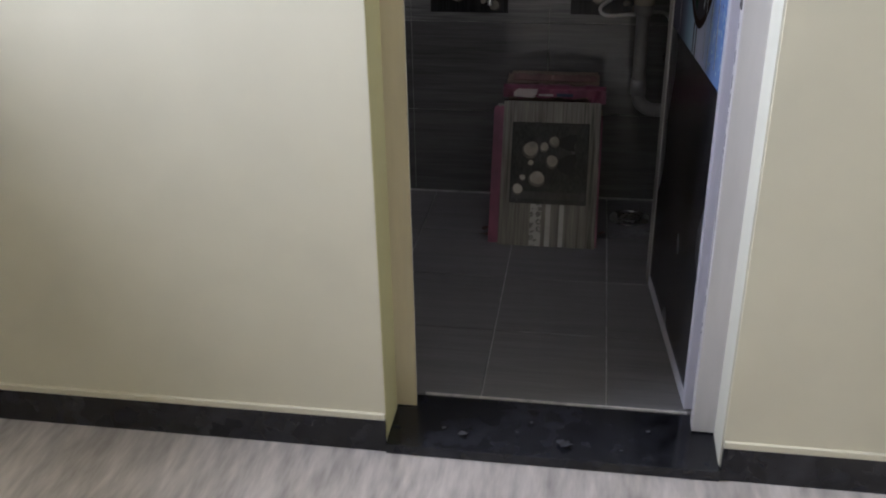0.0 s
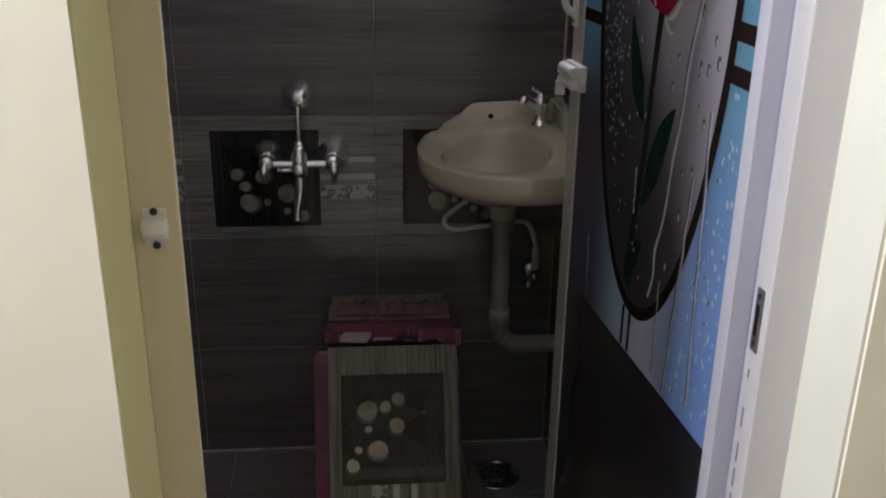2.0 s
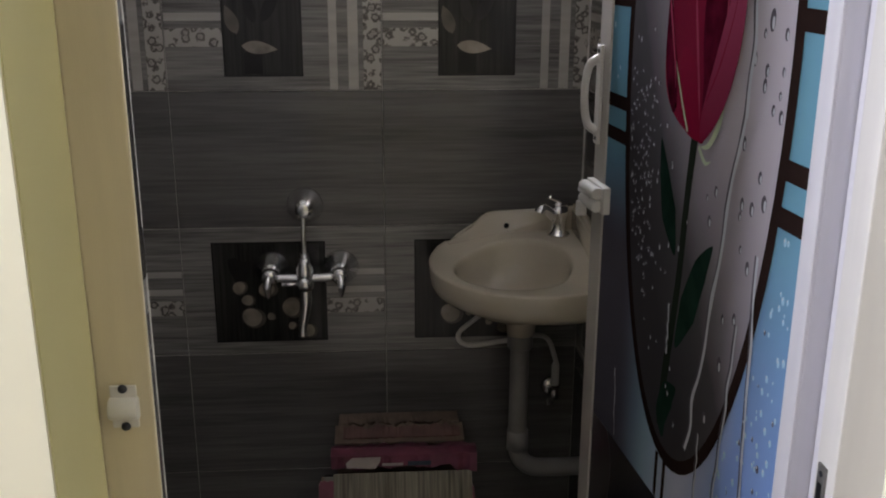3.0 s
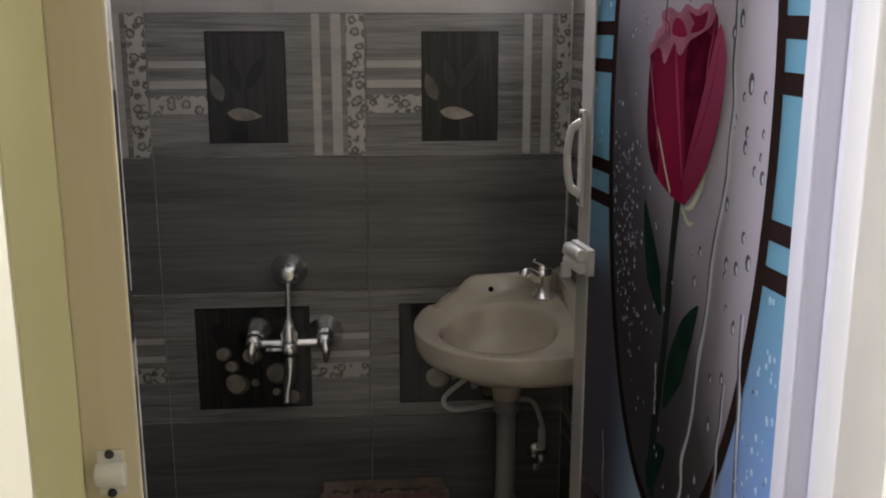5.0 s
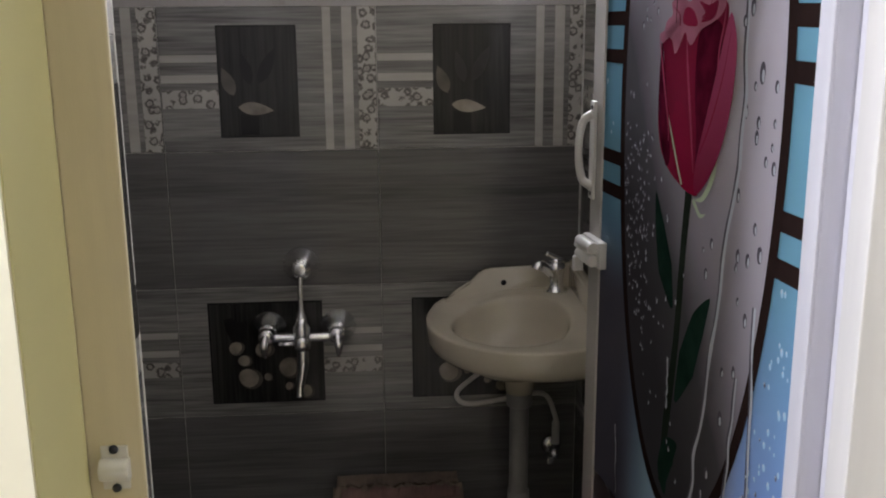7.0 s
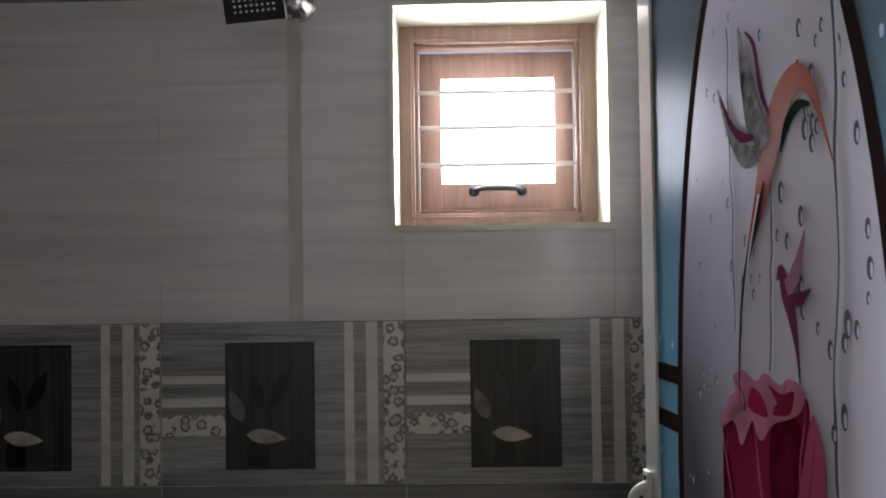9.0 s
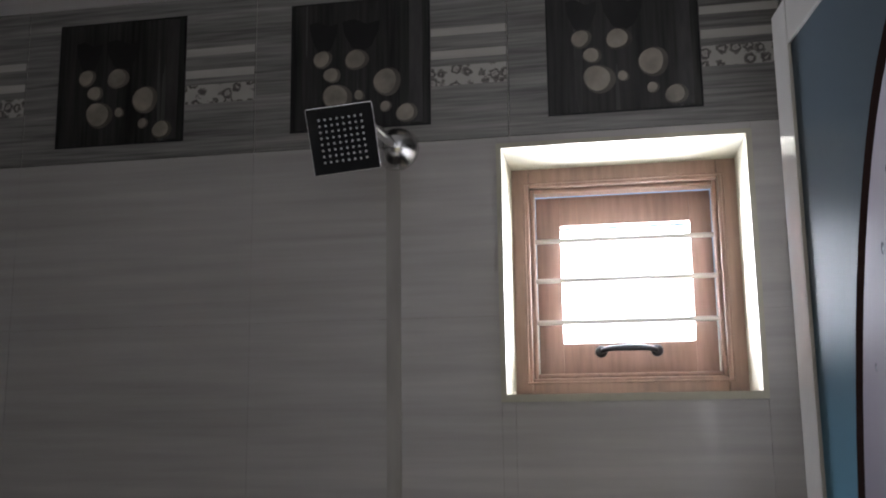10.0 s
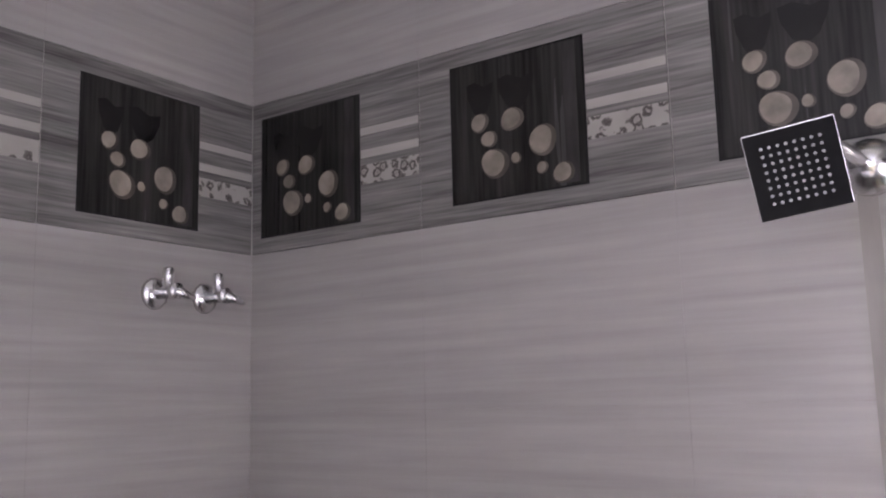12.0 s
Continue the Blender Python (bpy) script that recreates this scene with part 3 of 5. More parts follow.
    petal([(0.36, 0.86), (0.30, 0.93), (0.10, 0.92), (-0.04, 0.85), (0.14, 0.84)], 1, 6)
    for pts, w, mi in (([(1.0, 0.79), (0.88, 0.64), (0.75, 0.48), (0.62, 0.32), (0.60, 0.24)], 0.008, 3), ([(0.22, 0.80), (0.16, 0.65), (0.05, 0.45), (-0.05, 0.27), (-0.13, 0.12)], 0.010, 3), ([(-0.72, 0.95), (-0.70, 0.86), (-0.62, 0.74), (-0.60, 0.64)], 0.006, 3), ([(-0.40, 0.99), (-0.34, 0.93), (-0.16, 0.88)], 0.004, 0), ([(0.62, 0.94), (0.44, 0.90), (0.42, 0.84)], 0.004, 0), ([(-0.86, 0.82), (-0.74, 0.62), (-0.52, 0.40), (-0.26, 0.22)], 0.004, 1)):
        ribbon(bm, [P(u, v) for u, v in pts], [w * q for q in (0.15, 0.5, 0.6, 0.4, 0.1)][:len(pts)], y + 9 * 0.00025, mi)
    part("rose", bm, [rose_dark, rose_mid, rose_light, rose_edge, rose_pale, rose_deep], d, "deep red rose print")
    bm = bmesh.new()
    ribbon(bm, [(0.283, 1.265), (0.292, 1.18), (0.300, 1.06), (0.318, 0.94), (0.328, 0.85)], [0.020, 0.017, 0.017, 0.020, 0.012], y, 0)
    part("stem", bm, stem_dark, d)
    for pts, ws in (([(0.383, 1.238), (0.366, 1.195), (0.343, 1.145), (0.316, 1.098)], [0.002, 0.030, 0.046, 0.006]), ([(0.211, 1.140), (0.239, 1.100), (0.266, 1.040), (0.293, 0.980)], [0.002, 0.036, 0.046, 0.006]), ([(0.281, 0.925), (0.305, 0.905), (0.320, 0.870), (0.312, 0.840)], [0.004, 0.040, 0.036, 0.006])):
        bm = bmesh.new()
        ribbon(bm, pts, ws, y + 0.0003, 0)
        part("leaf", bm, leaf_green, d, "dark green printed leaf")
    for pts, ws in (([(0.213, 1.325), (0.221, 1.285), (0.243, 1.255), (0.264, 1.248)], [0.003, 0.010, 0.008, 0.002]), ([(0.271, 1.248), (0.251, 1.232), (0.236, 1.236)], [0.007, 0.006, 0.001]), ([(0.306, 1.260), (0.326, 1.290), (0.356, 1.340), (0.381, 1.370)], [0.004, 0.004, 0.003, 0.001])):
        bm = bmesh.new()
        ribbon(bm, pts, ws, y + 0.0003, 0)
        part("sepal", bm, sepal, d, "pale green printed sepal")
    # trickles
    rnd = random.Random(4)
    for x0, x1, za, zb, w in ((0.150, 0.158, 1.78, 1.30, 0.007), (0.158, 0.240, 1.305, 0.86, 0.008), (0.352, 0.346, 1.80, 1.52, 0.004), (0.135, 0.16, 1.07, 0.75, 0.004), (0.105, 0.085, 1.16, 0.77, 0.0045), (0.205, 0.20, 0.90, 0.76, 0.003), (0.055, 0.07, 1.9, 1.6, 0.004), (0.258, 0.272, 1.66, 1.49, 0.004), (0.060, 0.050, 1.62, 1.50, 0.004), (0.50, 0.49, 0.86, 0.75, 0.003), (0.32, 0.318, 1.03, 0.96, 0.004)):
        n = 12
        bl, bd = bmesh.new(), bmesh.new()
        pts = [(x0 + (x1 - x0) * i / n + (rnd.uniform(-1.0, 1.0) * (0.006 if w > 0.005 else 0.002) if 0 < i < n else 0.0), za + (zb - za) * i / n) for i in range(n + 1)]
        ribbon(bl, pts, [w * rnd.uniform(0.5, 1.1) for _ in pts], y + 0.0007, 0)
        ribbon(bd, [(a + 0.0045, b) for a, b in pts], [w * rnd.uniform(0.4, 0.9) for _ in pts], y + 0.0005, 0)
        part("trickle", bl, drop_light, d)
        part("trickle_shade", bd, drop_dark, d)
    # drops: a bright rim and a dark heart
    bl, bd, bb = bmesh.new(), bmesh.new(), bmesh.new()
    for _ in range(420):
        x, z = rnd.uniform(0.05, L - 0.05), rnd.uniform(0.76, 2.0)
        ins = inside_oval(x, z, 0.9)
        edge = not ins and inside_oval(x, z, 1.06)
        if any(abs(z - q) < 0.018 for q in (1.461, 1.408, 1.262, 1.213)) and not ins:
            continue
        if edge or (ins and 0.17 < x < 0.4 and 1.26 < z < 1.53):
            continue
        if ins and x < 0.36 and z < 1.3 and rnd.random() < 0.6:
            continue
        s = rnd.uniform(0.0022, 0.0048) * (1.5 if ins and x < 0.25 else 0.9)
        if not ins and x > 0.36 and (z < 1.2 or z > 1.5):
            continue
        if not ins:
            sheet(bb, oval(x, z, s * 0.8, s * 1.2, 9), y + 0.0004)
            sheet(bl, oval(x + s * 0.2, z + s * 0.5, s * 0.3, s * 0.35, 6), y + 0.0006)
        else:
            sheet(bd, oval(x, z, s * 0.8, s * 1.35, 9), y + 0.0004)
            sheet(bl, oval(x - s * 0.35, z - s * 0.2, s * 0.38, s * 0.9, 7), y + 0.0006)
    for _ in range(130):
        x, z = rnd.uniform(0.03, 0.17), rnd.uniform(0.76, 1.24)
        if inside_oval(x, z, 1.05):
            continue
        s = rnd.uniform(0.0016, 0.0042)
        sheet(bd if rnd.random() < 0.12 else bb, oval(x, z, s * 0.8, s * 1.3, 8), y + 0.0004)
        sheet(bl, oval(x + s * 0.25, z + s * 0.5, s * 0.35, s * 0.5, 6), y + 0.0006)
    for _ in range(220):
        x, z = rnd.uniform(0.40, 0.53), rnd.uniform(0.98, 1.32)
        if not inside_oval(x, z, 0.9):
            continue
        s = rnd.uniform(0.002, 0.004)
        sheet(bd, oval(x, z, s * 0.9, s * 1.3, 8), y + 0.0004)
        sheet(bl, oval(x + s * 0.3, z - s * 0.3, s * 0.35, s * 0.6, 6), y + 0.0006)
    for i in range(13):
        x, z = 0.125 + 0.02 * math.sin(i * 1.7) + 0.002 * i, 1.80 - i * 0.066
        s = rnd.uniform(0.006, 0.010)
        sheet(bd, oval(x, z, s * 0.6, s * 1.2, 12), y + 0.0004)
        sheet(bl, oval(x - s * 0.2, z - s * 0.25, s * 0.3, s * 0.7, 8), y + 0.0006)
    for bmx, mm, nm in ((bl, drop_light, "drop_glints"), (bd, drop_dark, "drop_shades"), (bb, drop_blue, "blue_drops")):
        tagged(part(nm, bmx, mm, d, "printed water drops"), kind="stuff")
    # plain printed shapes in the upper oval
    bm = bmesh.new()
    ribbon(bm, [(0.156, 1.650), (0.172, 1.682), (0.190, 1.712), (0.212, 1.724), (0.236, 1.716), (0.258, 1.692), (0.280, 1.650), (0.302, 1.612), (0.322, 1.580)], [0.001, 0.005, 0.014, 0.024, 0.030, 0.036, 0.030, 0.016, 0.002], y + 0.0008, 0)
    part("orange_swash", bm, orange_print, d, "orange printed swash")
    bm = bmesh.new()
    ribbon(bm, [(0.268, 1.682), (0.296, 1.705), (0.312, 1.745), (0.328, 1.794)], [0.018, 0.034, 0.026, 0.002], y + 0.0011, 0)
    ribbon(bm, [(0.285, 1.676), (0.318, 1.676), (0.350, 1.702), (0.381, 1.748)], [0.014, 0.022, 0.016, 0.002], y + 0.0011, 0)
    part("pale_swash", bm, pale_print, d, "pale grey printed swash")
    bm = bmesh.new()
    ribbon(bm, [(0.296, 1.690), (0.325, 1.694), (0.352, 1.712), (0.372, 1.738)], [0.004, 0.010, 0.008, 0.001], y + 0.0014, 0)
    ribbon(bm, [(0.262, 1.702), (0.280, 1.728), (0.292, 1.768), (0.312, 1.786)], [0.003, 0.008, 0.007, 0.001], y + 0.0014, 0)
    part("dark_swash", bm, plum_print, d, "dark plum printed swash")
    bm = bmesh.new()
    ribbon(bm, [(0.278, 1.650), (0.300, 1.610), (0.326, 1.565), (0.340, 1.500), (0.342, 1.455)], [0.004, 0.009, 0.007, 0.004, 0.001], y + 0.0012, 0)
    ribbon(bm, [(0.288, 1.640), (0.312, 1.590), (0.332, 1.530)], [0.002, 0.004, 0.001], y + 0.0016, 1)
    ribbon(bm, [(0.190, 1.700), (0.212, 1.702), (0.232, 1.690), (0.244, 1.670)], [0.002, 0.010, 0.011, 0.002], y + 0.0014, 2)
    part("long_swash", bm, [stem_dark, drop_light, leaf_green], d, "dark green printed swash with pale glints")
    bm = bmesh.new()
    ribbon(bm, [(0.258, 1.566), (0.250, 1.574), (0.240, 1.556), (0.230, 1.535), (0.222, 1.508), (0.219, 1.480)], [0.001, 0.012, 0.020, 0.014, 0.006, 0.001], y + 0.0008, 0)
    ribbon(bm, [(0.240, 1.560), (0.222, 1.572), (0.204, 1.606)], [0.014, 0.018, 0.001], y + 0.0010, 1)
    ribbon(bm, [(0.236, 1.552), (0.216, 1.552), (0.196, 1.560)], [0.006, 0.012, 0.001], y + 0.0012, 0)
    part("plum_swash", bm, [plum_print, plum_pale], d, "plum printed swash")
    # pull handle on the lock stile
    h = part("pull_handle", tube([(L - 0.014, T + 0.008, 1.318), (L - 0.006, T + 0.022, 1.305), (L - 0.004, T + 0.027, 1.262), (L - 0.006, T + 0.022, 1.219), (L - 0.014, T + 0.008, 1.206)], [0.0075, 0.0065, 0.006, 0.0065, 0.0075], 12), pvc_white, d, "white plastic pull handle", True)
    part("handle_plate", cubed(L - 0.026, L - 0.004, T + 0.005, T + 0.010, 1.186, 1.338, 0.002), pvc_white, h)
    for z in (1.195, 1.329):
        part("screw", lathe([(0.004, 0), (0.003, 0.0015)], 12, pose(L - 0.015, T + 0.010, z, -90, 0, 0)), iron, h)
    b = part("tower_bolt", cubed(L - 0.078, L + 0.004, T + 0.002, T + 0.014, 1.086, 1.128, 0.002), pvc_white, d, "white plastic slide bolt")
    for z in (1.097, 1.117):
        part("barrel", lathe([(0.0085, -0.034), (0.0095, -0.031), (0.0095, 0.031), (0.0085, 0.034)], 20, pose(L - 0.034, T + 0.020, z, 0, 90, 0)), pvc_white, b)
    part("bolt_rod", lathe([(0.005, -0.020), (0.005, 0.042)], 16, pose(L - 0.028, T + 0.020, 1.107, 0, 90, 0)), pvc_white, b)
    part("knob", cubed(L - 0.016, L - 0.006, T + 0.018, T + 0.034, 1.070, 1.094, 0.002), pvc_white, b)
    return d


# ---- window ----
def bathroom_window():
    w = thing("window_1", pose(0, 0, 0), "small varnished wooden window with a bright frosted pane and steel bars", "window", "", "structure")
    x0, x1, z0, z1 = W
    bm = bmesh.new()
    Y, E = BACK - 0.004, 3.25
    box(bm, x0 - 0.001, x0 + 0.008, Y, 3.15, z0, z1)
    box(bm, x1 - 0.008, x1 + 0.001, Y, 3.15, z0, z1)
    box(bm, x0 + 0.008, x1 - 0.008, Y, 3.15, z1 - 0.008, z1)
    box(bm, x0 + 0.008, x1 - 0.008, Y, 3.15, z0, z0 + 0.012)
    part("reveal", bm, cement, w, "cream plastered reveal")
    for nm, a in (("frame_stile", (x0, x0 + 0.038, z0, z1)), ("frame_stile", (x1 - 0.040, x1, z0, z1)), ("frame_rail", (x0 + 0.038, x1 - 0.040, z1 - 0.042, z1)), ("frame_rail", (x0 + 0.038, x1 - 0.040, z0, z0 + 0.042))):
        part(nm, cubed(a[0], a[1], 3.150, 3.215, a[2], a[3], 0.003), wood, w)
    # stepped bead inside the frame
    i0, i1, k0, k1 = x0 + 0.038, x1 - 0.040, z0 + 0.042, z1 - 0.042
    for a in ((i0 - 0.010, i0 - 0.006, k0 - 0.006, k1 + 0.006), (i1 + 0.006, i1 + 0.010, k0 - 0.006, k1 + 0.006), (i0 - 0.010, i1 + 0.010, k1 + 0.006, k1 + 0.010), (i0 - 0.010, i1 + 0.010, k0 - 0.010, k0 - 0.006)):
        part("moulding", cubed(a[0], a[1], 3.1465, 3.152, a[2], a[3], 0.0015), wood, w)
    for a in ((i0, i0 + 0.008, k0, k1), (i1 - 0.008, i1, k0, k1), (i0 + 0.008, i1 - 0.008, k1 - 0.008, k1), (i0 + 0.008, i1 - 0.008, k0, k0 + 0.008)):
        part("bead", cubed(a[0], a[1], 3.162, 3.20, a[2], a[3], 0.003), wood, w)
    # shutter with its opening
    p0, p1, q0, q1 = 0.068, 0.300, 1.768, 1.984
    i0, i1, k0, k1 = i0 + 0.008, i1 - 0.008, k0 + 0.008, k1 - 0.008
    s = part("shutter", cubed(i0, p0, 3.205, 3.230, k0, k1, 0.001), wood, w, "wooden shutter leaf")
    part("shutter_stile", cubed(p1, i1, 3.205, 3.230, k0, k1, 0.001), wood, s)
    part("shutter_rail", cubed(p0, p1, 3.205, 3.230, k0, q0, 0.001), wood, s)
    part("shutter_rail", cubed(p0, p1, 3.205, 3.230, q1, k1, 0.001), wood, s)
    g = part("pane", cubed(p0 - 0.004, p1 + 0.004, 3.233, 3.236, q0 - 0.004, q1 + 0.004), glass, s, "bright frosted glass pane")
    g.visible_shadow = False
    for z in (1.803, 1.878, 1.950):
        part("grille_bar", lathe([(0.0045, i0 - 0.02), (0.0045, i1 + 0.02)], 12, pose(0, 3.172, z, 0, 90, 0)), grille, w, "white painted steel bar")
    bm = tube([(0.135, 3.196, 1.752), (0.150, 3.186, 1.756), (0.183, 3.182, 1.757), (0.216, 3.186, 1.756), (0.231, 3.196, 1.752)], [0.004, 0.005, 0.006, 0.005, 0.004], 12)
    h = part("handle", bm, iron, s, "dark iron pull handle", True)
    for x in (0.134, 0.232):
        part("rose_plate", lathe([(0.011, 0), (0.010, 0.004), (0.005, 0.006)], 20, pose(x, 3.205, 1.752, 90, 0, 0)), iron, h)
    return w


def bedroom_window():
    w = thing("window_2", pose(0, 0, 0), "bedroom window that lets daylight in", "window", "", "structure")
    X = BED[0]
    part("window_frame", cubed(X - 0.12, X - 0.06, 0.84, 0.87, 1.40, 2.25, 0.003), frame_white, w)
    part("window_frame", cubed(X - 0.12, X - 0.06, 1.43, 1.46, 1.40, 2.25, 0.003), frame_white, w)
    part("window_sill", cubed(X - 0.2, X + 0.03, 0.83, 1.47, 1.38, 1.402, 0.003), black_granite, w)


# ---- corner basin ----
def basin():
    ox, oy = RIGHT - 0.002, BACK - 0.002
    b = thing("corner_wash_basin", pose(ox, oy, 0), "ivory ceramic corner wash basin fixed to dark tiles", "wash basin")
    # outline of the rim, from the back wall round the front to the side wall
    def rim(t, grow=0.0):
        a = math.pi + t * math.pi / 2
        r = 0.318 + 0.080 * math.sin(2 * (a - math.pi)) ** 0.9 if 0 < t < 1 else 0.318
        r += grow
        return Vector((min(r * math.cos(a), 0), min(r * math.sin(a), 0), 0))
    N = 40
    zr, zb = 0.853, 0.797
    bm = bmesh.new()
    cb = Vector((-0.178, -0.178, 0))
    u, v = Vector((1, -1, 0)).normalized(), Vector((1, 1, 0)).normalized()
    M = 64
    # closed outer line of M points by angle about the bowl centre
    edge = [rim(i / N) for i in range(N + 1)] + [Vector((0, 0, 0))]
    def outer(ang, shrink=0.0):
        d = Vector((math.cos(ang), math.sin(ang), 0))
        best = None
        for p, q in zip(edge, edge[1:] + edge[:1]):
            e = q - p
            den = d.x * e.y - d.y * e.x
            if abs(den) < 1e-9:
                continue
            w = p - cb
            t = (w.x * e.y - w.y * e.x) / den
            s = (w.x * d.y - w.y * d.x) / den
            if t > 0 and -1e-6 <= s <= 1 + 1e-6 and (best is None or t < best):
                best = t
        return cb + d * max(0.01, best - shrink)
    def ell(ang, k):
        d = Vector((math.cos(ang), math.sin(ang), 0))
        a, c = d.dot(u) / 0.126, d.dot(v) / 0.114
        return cb + d * (k / math.sqrt(a * a + c * c)) + v * 0.0
    rings = []
    for kind, k, z in (("e", 0.40, 0.745), ("o", 0.120, 0.758), ("o", 0.055, 0.772), ("o", 0.020, 0.785), ("o", 0.007, 0.797), ("o", 0.002, 0.812), ("o", 0.0, zr - 0.004), ("o", 0.0008, zr - 0.0012), ("o", 0.003, zr), ("o", 0.012, zr + 0.0005), ("e", 1.06, zr), ("e", 1.02, zr - 0.0012), ("e", 0.995, zr - 0.005), ("e", 0.97, zr - 0.014), ("e", 0.92, zr - 0.045), ("e", 0.82, zr - 0.078), ("e", 0.58, zr - 0.096), ("e", 0.15, zr - 0.100)):
        row = []
        for i in range(M):
            ang = 2 * math.pi * (i + 0.5) / M
            p = outer(ang, k) if kind == "o" else ell(ang, k)
            d = (p - cb).dot(v)
            lift = (0.30 * min(d, 0.13) if d > 0 else 0.05 * d) * (1.0 if z > 0.84 or kind == "e" and z > 0.747 else 0.0)
            row.append(bm.verts.new((p.x, p.y, z + lift)))
        rings.append(row)
    for a, c in zip(rings, rings[1:]):
        for i in range(M):
            bm.faces.new((a[i], a[(i + 1) % M], c[(i + 1) % M], c[i])).smooth = True
    bm.faces.new(rings[-1])
    bm.faces.new(rings[0][::-1])
    part("bowl", bm, ceramic, b, "", True)
    # raised upstands with a swept end
    for sx in (True, False):
        prof = [(0, zr - 0.02), (-0.312, zr - 0.02), (-0.306, zr + 0.008), (-0.276, zr + 0.024), (-0.245, zr + 0.05), (-0.222, zr + 0.074), (-0.205, zr + 0.080), (-0.04, zr + 0.086), (0, zr + 0.094)]
        b2 = bmesh.new()
        front = [b2.verts.new((x, -0.026, z)) for x, z in prof]
        back = [b2.verts.new((x, -0.001, z)) for x, z in prof]
        n = len(prof)
        for i in range(n):
            b2.faces.new((front[i], front[(i + 1) % n], back[(i + 1) % n], back[i]))
        b2.faces.new(front)
        b2.faces.new(back[::-1])
        bmesh.ops.bevel(b2, geom=b2.edges[:], offset=0.005, segments=3, affect="EDGES", clamp_overlap=True)
        if not sx:
            for w in b2.verts:
                w.co.x, w.co.y = w.co.y, w.co.x
        part("upstand", b2, ceramic, b, "", True)
    # hole plugs and overflow
    part("overflow", lathe([(0.0095, 0), (0.0095, 0.002), (0.006, 0.0025)], 20, Matrix.Translation((-0.108, -0.094, 0.838)) @ look((0, 0, 0), (1, 1, -0.4)).to_3x3().to_4x4()), black_plastic, b, "dark overflow hole")
    part("tap_hole", lathe([(0.006, 0), (0.006, 0.003)], 16, pose(-0.172, -0.0275, 0.904, 90, 0, 0)), black_plastic, b, "dark spare fixing hole")
    part("waste_cup", lathe([(0.062, 0.768), (0.050, 0.752), (0.036, 0.735), (0.030, 0.700)], 28, pose(-0.155, -0.158, 0)), ceramic, b, "", True)
    # small brown printed mark above the overflow
    b2 = cubed(-0.014, 0.014, 0.016, 0.0205, 0.0005, 0.0012)
    bmesh.ops.transform(b2, matrix=Matrix.Translation((-0.108, -0.094, 0.838)) @ look((0, 0, 0), (1, 1, -0.4)).to_3x3().to_4x4(), verts=b2.verts)
    part("printed_bar", b2, leaf_ring, b, "brown printed bar")
    # pillar tap standing in the corner, spout to the bowl
    zt = zr + 0.038
    t = part("pillar_tap", lathe([(0.025, 0), (0.025, 0.004), (0.018, 0.009), (0.0155, 0.02), (0.0165, 0.036), (0.020, 0.050), (0.019, 0.062), (0.012, 0.068)], 24, pose(-0.062, -0.062, zt)), chrome, b, "chrome pillar tap", True)
    part("spout", tube([(-0.062, -0.062, zt + 0.034), (-0.078, -0.067, zt + 0.048), (-0.092, -0.072, zt + 0.059), (-0.102, -0.075, zt + 0.062), (-0.107, -0.077, zt + 0.053)], [0.013, 0.0125, 0.012, 0.0125, 0.0125], 14), chrome, t, "", True)
    b2 = cubed(-0.034, 0.016, -0.012, 0.012, 0, 0.010, 0.004)
    bmesh.ops.transform(b2, matrix=pose(-0.062, -0.062, zt + 0.070, 0, 26, 15), verts=b2.verts)
    part("lever", b2, chrome, t, "", True)
    part("cap", lathe([(0.014, 0), (0.016, 0.004), (0.010, 0.010)], 16, pose(-0.062, -0.062, zt + 0.066)), chrome, t, "", True)
    return b


